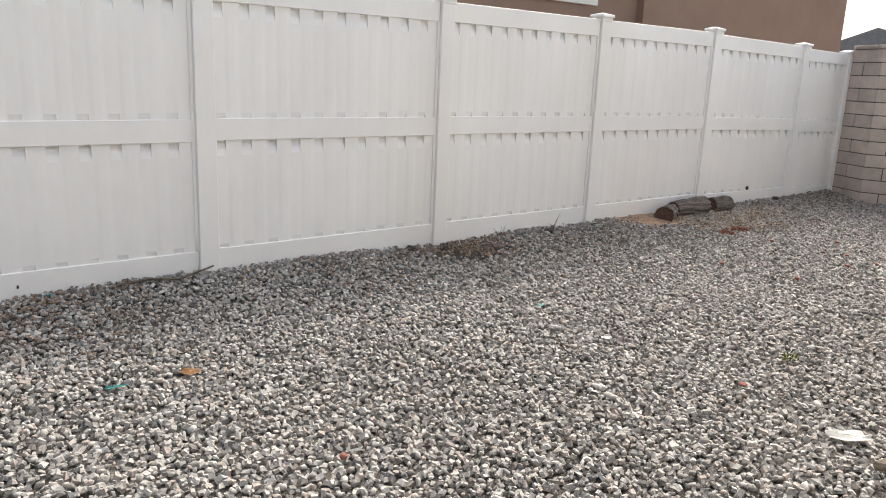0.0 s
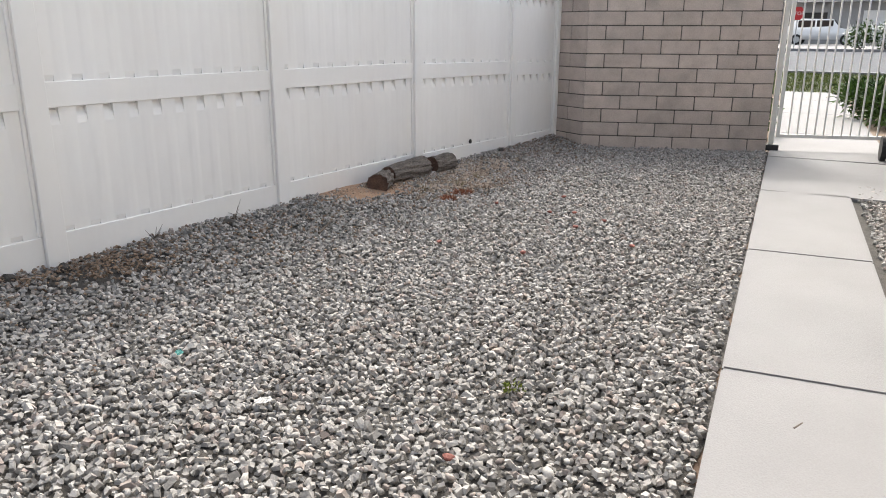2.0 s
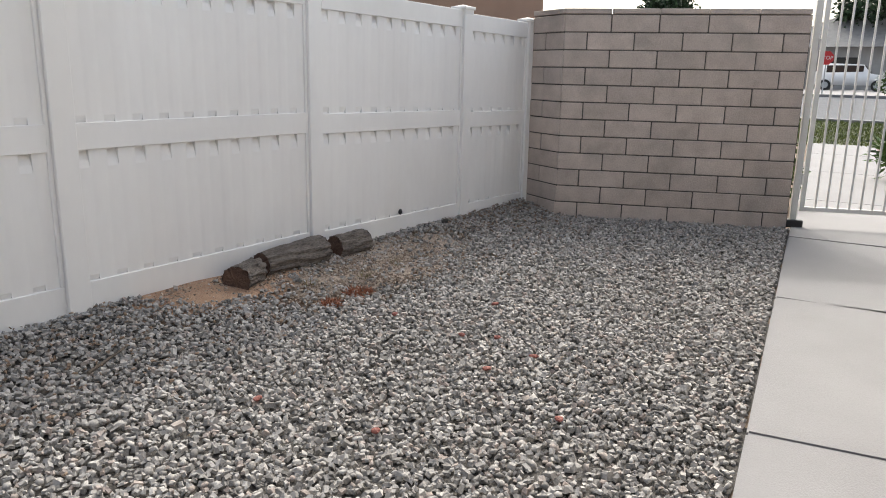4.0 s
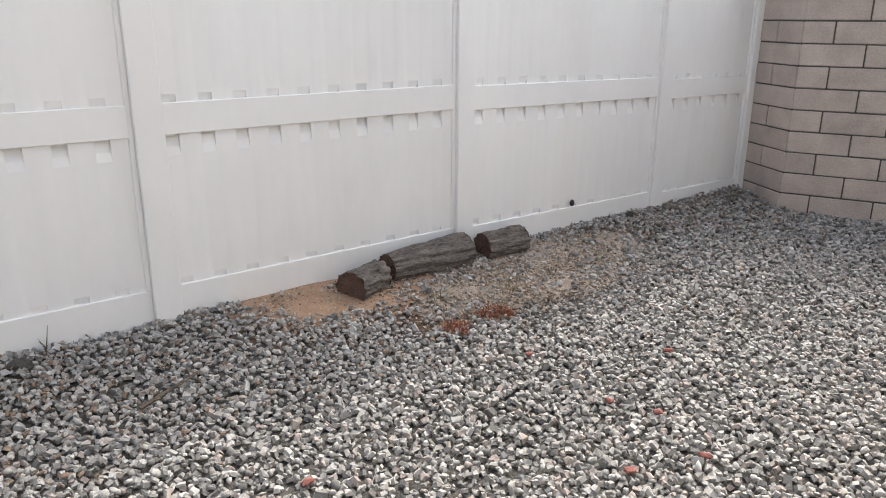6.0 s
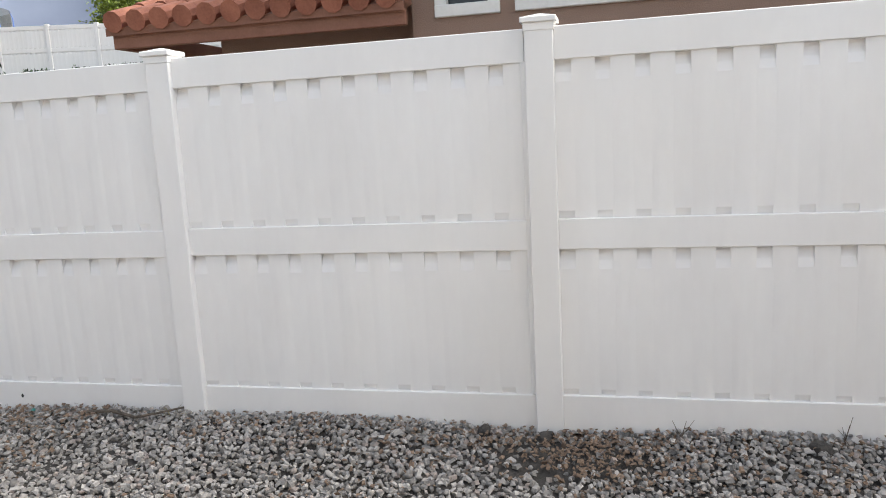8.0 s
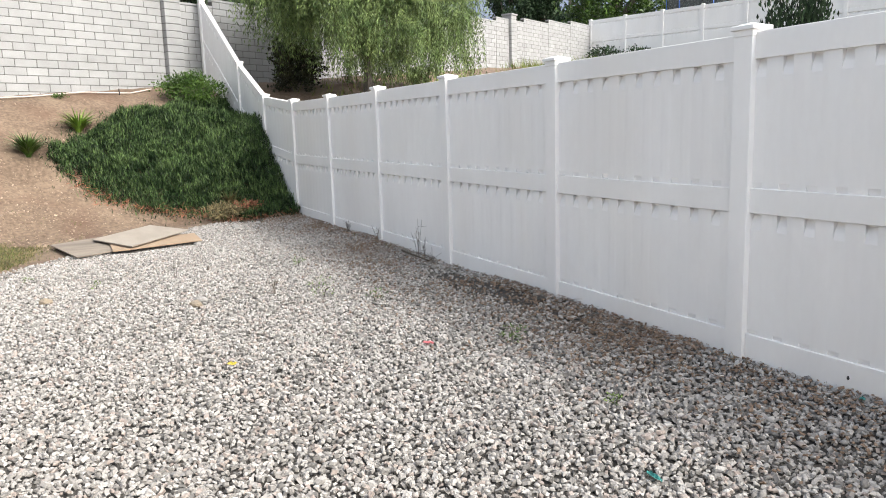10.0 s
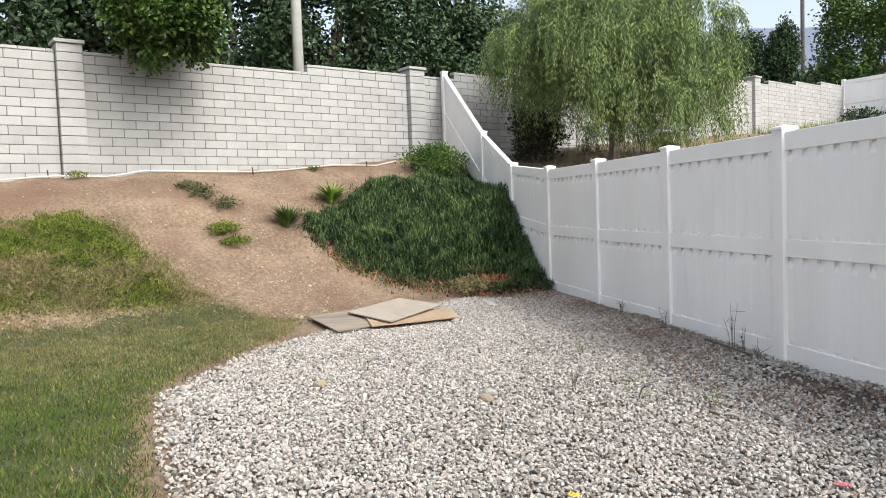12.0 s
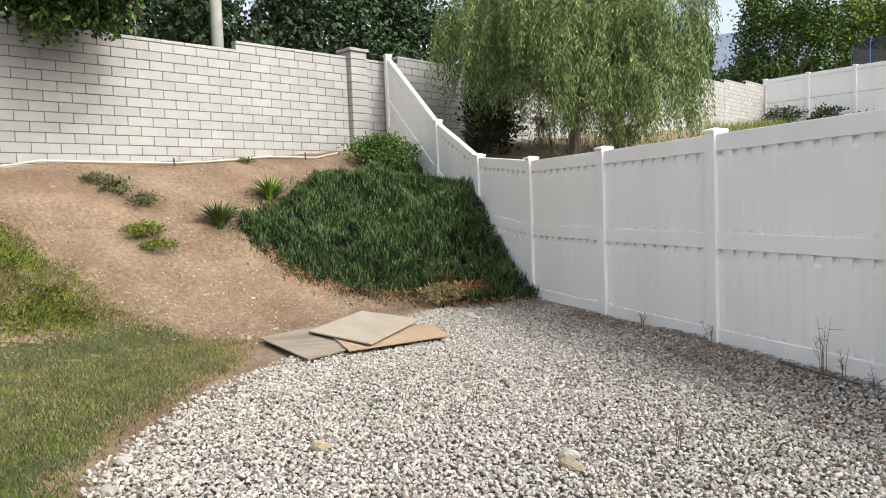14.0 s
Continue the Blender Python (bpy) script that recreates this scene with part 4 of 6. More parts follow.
# ---- logs ----
def log(a, b, r0, r1, z, label, seed):
    rng = np.random.default_rng(seed)
    a, b = Vector((*a, z)), Vector((*b, z))
    length = (b - a).length
    thing = tagged(new("log"), label, "log", "logs by the fence")
    thing.matrix_basis = Matrix.Translation(a) @ (b - a).to_track_quat("X", "Z").to_matrix().to_4x4()
    bm = bmesh.new()
    sides, rings = 36, 14
    ph = rng.uniform(0, 6.283, 8)
    rows = []
    for i in range(rings + 1):
        t = i / rings
        row = []
        for k in range(sides):
            an = 2 * math.pi * k / sides
            r = (r0 + (r1 - r0) * t) * (1 + 0.05 * math.sin(2 * an + ph[0]) + 0.03 * math.sin(3 * an + ph[1] + 2 * t))
            r *= 1 + 0.075 * math.sin(11 * an + ph[2] + 2.0 * math.sin(5 * t + ph[3])) + 0.03 * math.sin(17 * an + 7 * t + ph[4]) + rng.normal(0, 0.014)
            row.append(bm.verts.new((t * length, r * math.cos(an), r * math.sin(an))))
        rows.append(row)
    for p, q in zip(rows, rows[1:]):
        for k in range(sides):
            bm.faces.new((p[k], p[(k + 1) % sides], q[(k + 1) % sides], q[k]))
    part("bark", bm, LOGBARK, thing, m=Matrix.Identity(4))
    for x, r, s in ((0.004, r0, -1), (length - 0.004, r1, 1)):
        bm = bmesh.new()
        c = bm.verts.new((x, 0, 0))
        ring = [[bm.verts.new((x + rng.normal(0, 0.0015), r * q * 0.985 * math.cos(2 * math.pi * k / sides), r * q * 0.985 * math.sin(2 * math.pi * k / sides))) for k in range(sides)] for q in (0.35, 0.7, 1.0)]
        for k in range(sides):
            k2 = (k + 1) % sides
            bm.faces.new((c, ring[0][k], ring[0][k2]))
            for p, q in zip(ring, ring[1:]):
                bm.faces.new((p[k], q[k], q[k2], p[k2]))
        part("cut_end", bm, CUTWOOD, thing, "dark sawn end grain", m=Matrix.Identity(4))


log((4.50, -0.285), (4.73, -0.19), 0.094, 0.088, 0.045, "short dark log with a sawn brown end on sand", 1)
log((4.80, -0.17), (5.36, -0.15), 0.08, 0.102, 0.07, "long grey weathered log with peeling bark against the fence", 2)
log((5.49, -0.165), (5.80, -0.18), 0.08, 0.081, 0.064, "short grey log with ridged bark by the fence", 3)

bx, by = np.meshgrid(np.linspace(3.9, 6.6, 46), np.linspace(-1.05, -0.035, 22), indexing="ij")
q = np.hypot((bx - 4.55) / 0.72, (by + 0.12) / 0.42)
bz = height(bx.ravel(), by.ravel()) + (0.022 * smooth01((1 - q.ravel()) / 0.3) - 0.02 * smooth01((q.ravel() - 0.9) / 0.2)) + 0.008 * lumps(bx.ravel(), by.ravel(), 9.0)
bid = np.arange(bx.size).reshape(bx.shape)
bq = np.stack([bid[:-1, :-1], bid[1:, :-1], bid[1:, 1:], bid[:-1, 1:]], -1).reshape(-1, 4)
put("sand_patch", mesh_of("sand_patch", np.stack([bx.ravel(), by.ravel(), bz], 1), bq, SAND, True), kind="structure", label="dug orange-tan sand patch around the logs", category="sand")
SOILTAN = mat("grey_brown_soil", (0.19, 0.148, 0.115), (0.38, 0.305, 0.245), 12, 0.95, 0.6, 90, 0.5)
bx, by = np.meshgrid(np.linspace(4.5, 7.2, 50), np.linspace(-1.3, -0.035, 24), indexing="ij")
q = np.hypot((bx - 5.75) / 1.15, (by + 0.42) / 0.46).ravel() + 0.18 * lumps(bx.ravel(), by.ravel(), 4.0)
bz = height(bx.ravel(), by.ravel()) + 0.019 * smooth01((1 - q) / 0.3) - 0.024 * smooth01((q - 0.9) / 0.2) + 0.008 * lumps(bx.ravel(), by.ravel(), 9.0)
bid = np.arange(bx.size).reshape(bx.shape)
bq = np.stack([bid[:-1, :-1], bid[1:, :-1], bid[1:, 1:], bid[:-1, 1:]], -1).reshape(-1, 4)
put("soil_patch", mesh_of("soil_patch", np.stack([bx.ravel(), by.ravel(), bz], 1), bq, SOILTAN, True), kind="structure", label="grey-brown soil showing through thin gravel", category="soil")

# small chips and crumbs strewn over the dug soil
rng = np.random.default_rng(88)
n = 5200
hx, hy = np.concatenate([rng.normal(5.7, 0.65, n), rng.normal(4.5, 0.3, n // 5)]), np.concatenate([rng.normal(-0.48, 0.24, n), rng.normal(-0.2, 0.12, n // 5)])
ok = (hy < -0.06) & (hx > 4.05) & (hx < 7.3)
hx, hy = hx[ok], hy[ok]
CHIP = mat("tan_soil_chip", (0.30, 0.245, 0.20), (0.46, 0.39, 0.33), 9, 0.95, 0.4, 60, island=[(0.0, (0.35, 0.30, 0.27)), (0.4, (0.75, 0.68, 0.62)), (0.8, (1.0, 0.97, 0.93)), (1.0, (1.25, 1.22, 1.18))])
stones("soil_chips", hx, hy, height(hx, hy) + 0.021, rng.uniform(0.004, 0.011, len(hx)), CHIP, "tan crumbs and chips strewn over dug soil", 89, boxy=1.0)

# ---- clods and pebbles on the bare bank ----
rng = np.random.default_rng(201)
n = 22000
cx, cy = rng.uniform(-16.5, -8.5, n), rng.uniform(-8.8, -0.2, n)
cd = (cx - PL[0]) * WN[0] + (cy - PL[1]) * WN[1]
foot_d = np.abs(cd - 3.6) / 1.6
ok = (cd > 0.25) & (cd < 5.2) & ~inside(cx, cy, COVER) & ~inside(cx, cy, MOUND) & ~inside(cx, cy, GRAVEL) & (rng.uniform(0, 1, n) < np.exp(-foot_d * foot_d) * 0.9 + 0.02) & (lumps(cx, cy, 2.0, 8.0) > -0.45)
ok &= ~(inside(cx, cy, LAWN) & (edge_distance(cx, cy, LAWN) > 0.3))
cx, cy = cx[ok], cy[ok]
CLOD = mat("dirt_clod", (0.17, 0.128, 0.094), (0.25, 0.195, 0.15), 9, 0.95, 0.4, 60, island=[(0.0, (0.85, 0.8, 0.76)), (0.5, (1.1, 1.08, 1.05)), (0.85, (1.4, 1.37, 1.32)), (1.0, (1.9, 1.9, 1.88))])
stones("dirt_clods", cx, cy, height(cx, cy) + 0.001, rng.uniform(0.006, 0.018, len(cx)) * np.where(rng.uniform(0, 1, len(cx)) < 0.05, 2.0, 1.0), CLOD, "loose clods and pebbles on the bare bank", 203)
# sparse grass on the bank foot
n = 9000
gx3, gy3 = rng.uniform(-11.5, -9.0, n), rng.uniform(-5.6, -3.3, n)
ok = ~inside(gx3, gy3, GRAVEL) & (lumps(gx3, gy3, 2.6, 1.5) + rng.normal(0, 0.3, n) > 0.35)
gx3, gy3 = gx3[ok], gy3[ok]
n = len(gx3)
v, f = blades(gx3, gy3, height(gx3, gy3), rng.uniform(0.02, 0.05, n), rng.uniform(0.002, 0.004, n), rng.uniform(0.3, 1.2, n), rng)
put("sparse_grass", mesh_of("sparse_grass", v, f, GRASS), kind="stuff", label="sparse grass on the bank foot", category="grass")

# ---- trees ----
def limb(bm, a, b, r0, r1, rng, sag=0.12):
    a, b = Vector(a), Vector(b)
    mid = (a + b) / 2 + Vector(rng.normal(0, sag * (b - a).length * 0.5, 3))
    tube([a, mid, b], [r0, (r0 + r1) / 2, r1], 7, bm)


def pepper_tree(x, y, r, crown_z, top_z, strands, seed):
    rng = np.random.default_rng(seed)
    z0 = zg(x, y)
    thing = tagged(new("pepper_tree"), "weeping pepper tree with hanging feathery green foliage", "tree")
    thing.matrix_basis = pose(x, y, z0)
    H, C = top_z - z0, crown_z - z0
    bm = bmesh.new()
    fork = Vector((0.1, 0, C * 0.42))
    tube([(0, 0, -0.3), (0.04, 0.03, C * 0.2), fork], [0.15, 0.11, 0.1], 9, bm)
    starts = []
    for k in range(16):
        a = 2 * math.pi * k / 16 + rng.uniform(-0.2, 0.2)
        q = rng.uniform(0.35, 0.92)
        e = Vector((math.cos(a) * r * q, math.sin(a) * r * q, C + (H - C) * math.sqrt(max(0.0, 1 - q * q)) * 0.85))
        limb(bm, fork, e, 0.085, 0.02, rng)
        starts.append(e)
    part("trunk", bm, BARK, thing, m=Matrix.Identity(4))
    n = strands
    m = 230
    ca, cq = rng.uniform(0, 6.283, m), np.sqrt(rng.uniform(0.03, 1, m))
    side = np.cos(ca) * 0.45 + np.sin(ca) * 0.88     # the open side is thinner and hangs less low
    top = C + (H - C) * np.sqrt(1 - 0.94 * cq * cq)
    foot = 0.15 + 1.9 * np.clip(-side - 0.15, 0, 1) * cq + 0.5 * np.clip(side - 0.6, 0, 1) + rng.uniform(0, 0.4, m)
    cz = foot + 0.35 + (top - foot - 0.35) * rng.uniform(0, 1, m) ** 0.8
    cc = np.stack([np.cos(ca) * cq * r, np.sin(ca) * cq * r, cz], 1)
    pick = rng.integers(0, m, n)
    S = cc[pick] + rng.normal(0, 1, (n, 3)) * (0.15, 0.15, 0.07)
    a = rng.uniform(0, 6.283, n)
    out = np.stack([np.cos(a), np.sin(a), np.zeros(n)], 1) * rng.uniform(0.1, 0.7, (n, 1)) + cc[pick] / r * (0.5, 0.5, 0)
    length = rng.uniform(0.5, 1.25, n) * rng.uniform(0.6, 1.35, m)[pick]
    length = np.minimum(length, S[:, 2] - rng.uniform(0.05, 0.4, n))
    arr = []
    steps = 13
    for k in range(steps):
        t = k / steps
        P = S + out * (0.36 * t ** 0.6) + np.stack([0.02 * np.sin(7 * t + a * 5), 0.02 * np.cos(6 * t + a * 9), 0.09 * np.sin(3.1 * t) - t ** 1.4 * length], 1)
        for turn in (0.0, 3.14):
            b = a * 7 + 1.9 * k + turn
            D = np.stack([np.cos(b) * 0.55, np.sin(b) * 0.55, -np.ones(n) * (0.35 + 0.8 * t)], 1) + rng.normal(0, 0.12, (n, 3))
            arr.append(leaf_arrays(P, D, rand_unit(rng, n), rng.uniform(0.07, 0.13, n), rng.uniform(0.007, 0.012, n), 0.15))
    v, f = joined(arr)
    put("crown", mesh_of("crown", v, f, PEPPER), thing)
    return thing


def broad_tree(name, x, y, z0, r, crown_z, h, count, leaf, material, label, seed, flat=1.0, trunk=0.18, clumps=70, tight=0.17, lean=(0, 0)):
    """A tapered trunk with limbs and a crown of leafy clumps; r: crown radius, crown_z: its centre over the foot, h: its half-height."""
    rng = np.random.default_rng(seed)
    thing = tagged(new(name), label, "tree")
    thing.matrix_basis = pose(x, y, z0)
    bm = bmesh.new()
    tube([(0, 0, -0.4), (0.05, -0.03, crown_z * 0.4), (0, 0.05, crown_z)], [trunk, trunk * 0.75, trunk * 0.4], 8, bm)
    c = rand_unit(rng, clumps) * rng.uniform(0.35, 1.0, (clumps, 1)) ** 0.6 * (r, r * flat, h) + (lean[0], lean[1], crown_z)
    for p in c[:12]:
        limb(bm, (0, 0, crown_z * 0.55), p, trunk * 0.4, 0.02, rng)
    part("trunk", bm, BARK, thing, m=Matrix.Identity(4))
    pick = rng.integers(0, clumps, count)
    size = rng.uniform(0.6, 1.35, clumps)[pick][:, None]
    P = c[pick] + np.clip(rng.normal(0, tight, (count, 3)), -2 * tight, 2 * tight) * (r, r, h) * size
    D = rand_unit(rng, count) + (P - (lean[0], lean[1], crown_z)) / r * 0.5 + (0, 0, -0.25)
    v, f = leaf_arrays(P, D, rand_unit(rng, count), rng.uniform(0.6, 1.3, count) * leaf, rng.uniform(0.25, 0.42, count) * leaf)
    put("crown", mesh_of("crown", v, f, material), thing)
    return thing


pepper_tree(-15.08, 2.9, 2.4, 4.05, 6.7, 6300, 21)
leafy_bush("dark_shrub", -16.2, 1.55, 2.15, 0.62, 1.2, 3000, DARKSHRUB, "dark reddish-green shrub behind the fence", 0.10, 0.28, 22, "shrub")
leafy_bush("grey_green_shrub", -2.72, 1.5, 0.2, 0.27, 2.42, 9000, DARKLEAF, "upright dark shrub behind the fence", 0.05, 0.22, 23, "shrub")

# overhanging tree and the dark trees behind the wall
ox, oy = along(1.2, 0.95)
cx0, cy0 = along(1.25, -0.9)
broad_tree("overhanging_tree", ox, oy, 2.2, 1.05, 2.85, 1.1, 24000, 0.10, BROADLEAF, "glossy green tree hanging over the white wall", 31, 0.9, 0.14, 70, 0.13, (cx0 - ox, cy0 - oy))
for k, (s, d, r, cz, h) in enumerate(((-4.2, 6.6, 2.6, 5.2, 3.0), (-0.4, 7.2, 2.6, 5.0, 2.9), (3.0, 7.0, 2.3, 4.5, 2.6), (6.0, 7.6, 2.5, 4.6, 2.8), (9.0, 7.0, 2.4, 4.5, 2.7),
                                    (12.4, 7.4, 2.5, 4.3, 2.6), (15.8, 8.0, 2.4, 3.9, 2.4))):
    tx, ty = along(s, d)
    broad_tree("dark_evergreen_tree", tx, ty, 2.2 + 0.04 * s, r, cz, h, 12500, 0.185, DARKLEAF, "dense dark evergreen tree behind the white wall", 40 + k, 1.0, 0.2, 130, 0.12)
for k, (x, y, z0, r, cz, h, m, nm, lab) in enumerate((
        (-41.2, 23.2, 4.0, 1.6, 5.1, 2.2, DARKLEAF, "dark_evergreen_tree", "dark grey-green tree beyond the stepping wall"),
        (-40.0, 25.2, 4.0, 0.95, 5.3, 2.2, DARKLEAF, "dark_evergreen_tree", "slim dark tree beyond the stepping wall"),
        (-36.5, 25.6, 4.0, 2.1, 3.0, 1.6, DARKLEAF, "dark_evergreen_tree", "low dark tree beyond the wall corner"),
        (-30.2, 22.6, 4.3, 2.35, 3.5, 3.2, BROADLEAF, "green_shade_tree", "large green shade tree beyond the far fence"),
        (-29.4, 27.2, 4.5, 2.0, 4.0, 2.1, LIMELEAF, "lime_green_tree", "yellow-green tree beyond the far fence"),
        (-22.0, 33.0, 4.6, 2.4, 3.2, 1.6, LIMELEAF, "lime_green_tree", "small yellow-green tree beyond the trampoline"))):
    broad_tree(nm, x, y, z0, r, cz, h, 15000, 0.175, m, lab, 60 + k, 1.0, 0.25, 110, 0.13)

# ---- weeds on the slope behind the fence ----
rng = np.random.default_rng(77)
n = 26000
x, y = rng.uniform(-27, -8, n), rng.uniform(1.5, 19, n)
d = (x - PL[0]) * WN[0] + (y - PL[1]) * WN[1]
ok = (d > 0.4) & ((y > 6.5) | (x > -13.5) | (rng.uniform(0, 1, n) < 0.15)) & (lumps(x, y, 0.7, 3.0) + 0.4 * lumps(x, y, 3.0) > -0.15)
x, y = x[ok], y[ok]
n = len(x)
v, f = blades(x, y, height(x, y), rng.uniform(0.12, 0.42, n), rng.uniform(0.006, 0.014, n), rng.uniform(0.1, 0.7, n), rng)
put("slope_weeds", mesh_of("slope_weeds", v, f, LIMELEAF), kind="stuff", label="yellow-green weeds on the slope behind the fence", category="grass")
x, y = x[::2] + 0.05, y[::2]
n = len(x)
v, f = blades(x, y, height(x, y), rng.uniform(0.1, 0.35, n), rng.uniform(0.006, 0.012, n), rng.uniform(0.1, 0.9, n), rng)
put("dry_slope_weeds", mesh_of("dry_slope_weeds", v, f, GRASS_DRY), kind="stuff", label="dry tan weeds on the slope behind the fence", category="grass")

# ---- far fence on the hill ----
FA, FB = np.array((-27.7, 19.1)), np.array((-8.0, 25.7))
fdir = (FB - FA) / np.linalg.norm(FB - FA)
far_fence = tagged(new("far_vinyl_fence"), "white vinyl fence on the hill behind the neighbouring slope", "fence")
far_fence.matrix_basis = pose(FA[0], FA[1], 4.2, 0, 0, math.degrees(math.atan2(fdir[1], fdir[0])))
for k in range(11):
    post_at(far_fence, k * BAY, 0, 0)
    if k < 10:
        bay(far_fence, k * BAY, (k + 1) * BAY)
for k in range(12):
    p = FA + fdir * (1.2 + 1.55 * k) + np.array((0.3, -0.7))
    leafy_bush("low_hedge_shrub", p[0], p[1], zg(p[0], p[1]) - 0.05, 0.75, 0.75, 700, DARKLEAF, "low dark shrub along the far fence", 0.13, 0.3, 90 + k, "shrub")

# ---- trampoline, poles, mountains ----
tramp = tagged(new("trampoline"), "round trampoline with a black safety net behind the far fence", "trampoline")
tramp.matrix_basis = pose(-25.4, 24.4, 4.7)
bm = bmesh.new()
seg = 28
rows = [[bm.verts.new((2.0 * math.cos(2 * math.pi * k / seg), 2.0 * math.sin(2 * math.pi * k / seg), z)) for k in range(seg)] for z in (1.0, 1.9, 2.75)]
for p, q in zip(rows, rows[1:]):
    for k in range(seg):
        bm.faces.new((p[k], p[(k + 1) % seg], q[(k + 1) % seg], q[k]))
part("safety_net", bm, NET, tramp, "black mesh net", m=Matrix.Identity(4))
for k in range(8):
    a = 2 * math.pi * k / 8
    part("net_pole", tube([(2.06 * math.cos(a), 2.06 * math.sin(a), 0), (2.06 * math.cos(a), 2.06 * math.sin(a), 2.5), (1.95 * math.cos(a), 1.95 * math.sin(a), 2.8)], 0.022, 7), BLUEPAD, tramp, "blue foam-wrapped pole", m=Matrix.Identity(4))
ring = [(2.0 * math.cos(2 * math.pi * k / 24), 2.0 * math.sin(2 * math.pi * k / 24), 0.95) for k in range(25)]
part("frame", tube(ring, 0.05, 6), GALV, tramp, m=Matrix.Identity(4))
bm = bmesh.new()
bmesh.ops.create_circle(bm, cap_ends=True, segments=24, radius=1.9)
part("mat", bm, BLACK, tramp, m=pose(0, 0, 0.96))


def pole(name, x, y, z0, h, r, material, label, arm=False):
    thing = tagged(new(name), label, "pole")
    thing.matrix_basis = pose(x, y, z0)
    part("shaft", tube([(0, 0, -0.5), (0, 0, h)], [r, r * 0.8], 12), material, thing, m=Matrix.Identity(4), smooth=True)
    if arm:
        part("crossarm", box(-0.9, 0.9, -0.05, 0.05, h - 0.6, h - 0.48, 0.01), material, thing, m=Matrix.Identity(4))


pole("concrete_pole", -20.35, -3.49, 2.0, 9.0, 0.15, POLEGREY, "grey round pole behind the white wall")
pole("utility_pole", -59.1, 41.2, 3.0, 19.0, 0.2, DARKWOOD, "dark wooden utility pole in the distance", True)
pole("wooden_pole", -38.3, 5.5, 2.6, 11.0, 0.12, CUTWOOD, "brown wooden pole among dark trees")


def ridge(name, az0, az1, dist, lo, hi, seed, label):
    rng = np.random.default_rng(seed)
    n = 60
    az = np.linspace(az0, az1, n)
    t = np.linspace(0, 1, n)
    e = lo + (hi - lo) * t + 14 * np.sin(9 * t + seed) + 7 * np.sin(23 * t + 2 * seed) + rng.normal(0, 1.5, n)
    rows = []
    for k, g in ((0.8, 0.0), (0.9, 0.55), (1.0, 1.0), (1.3, 0.2)):
        rows.append(np.stack([np.cos(az) * dist * k, np.sin(az) * dist * k, -2 + np.maximum(e, 4) * g * (1 + 0.06 * np.sin(31 * t + k * 9))], 1))
    v = np.concatenate(rows)
    i = np.arange(4 * n).reshape(4, n)
    f = np.stack([i[:-1, :-1], i[:-1, 1:], i[1:, 1:], i[1:, :-1]], -1).reshape(-1, 4)
    put(name, mesh_of(name, v, f, MOUNTAIN, True), kind="structure", label=label, category="mountain")


ridge("backdrop_mountain", radians(158), radians(95), 700, 104, 265, 1, "mountain ridge in the distance, tinted blue-grey for haze")

# ---- neighbour's house behind the fence ----
def wall_with_holes(x0, x1, z0, z1, holes, t=0.2):
    """A wall along x, its outer face at y = 0, with rectangular openings."""
    bm = bmesh.new()
    xs = sorted({x0, x1, *[h[0] for h in holes], *[h[1] for h in holes]})
    zs = sorted({z0, z1, *[h[2] for h in holes], *[h[3] for h in holes]})
    grid = {}

    def at(i, j, y):
        if (i, j, y) not in grid:
            grid[i, j, y] = bm.verts.new((xs[i], y, zs[j]))
        return grid[i, j, y]

    def full(i, j):
        if not (0 <= i < len(xs) - 1 and 0 <= j < len(zs) - 1):
            return False
        cx, cz = (xs[i] + xs[i + 1]) / 2, (zs[j] + zs[j + 1]) / 2
        return not any(h[0] < cx < h[1] and h[2] < cz < h[3] for h in holes)

    for i in range(len(xs) - 1):
        for j in range(len(zs) - 1):
            if not full(i, j):
                continue
            bm.faces.new([at(i, j, 0), at(i + 1, j, 0), at(i + 1, j + 1, 0), at(i, j + 1, 0)])
            bm.faces.new([at(i, j, t), at(i, j + 1, t), at(i + 1, j + 1, t), at(i + 1, j, t)])
            for di, dj, a, b in ((-1, 0, (i, j + 1), (i, j)), (1, 0, (i + 1, j), (i + 1, j + 1)), (0, -1, (i, j), (i + 1, j)), (0, 1, (i + 1, j + 1), (i, j + 1))):
                if not full(i + di, j + dj):
                    bm.faces.new([at(*a, 0), at(*a, t), at(*b, t), at(*b, 0)])
    return bm


def window(parent, x0, x1, z0, z1, mullions=1, m=None):
    w = put("window", solid("window", box(x0, x1, 0.06, 0.075, z0, z1), GLASS), parent, Matrix.Identity(4), "dark window pane in a white frame")
    for n, b in (("window_sill", (x0 - 0.07, x1 + 0.07, -0.03, 0.08, z0 - 0.07, z0 + 0.02)), ("window_head", (x0 - 0.07, x1 + 0.07, -0.02, 0.08, z1 - 0.02, z1 + 0.07)),
                 ("window_jamb", (x0 - 0.07, x0 + 0.02, -0.02, 0.08, z0, z1)), ("window_jamb", (x1 - 0.02, x1 + 0.07, -0.02, 0.08, z0, z1))):
        part(n, box(*b, 0.006), WHITE_PAINT, w, m=Matrix.Identity(4))
    for k in range(mullions):
        x = x0 + (x1 - x0) * (k + 1) / (mullions + 1)
        part("mullion", box(x - 0.025, x + 0.025, 0.02, 0.085, z0 + 0.02, z1 - 0.02, 0.004), WHITE_PAINT, w, m=Matrix.Identity(4))


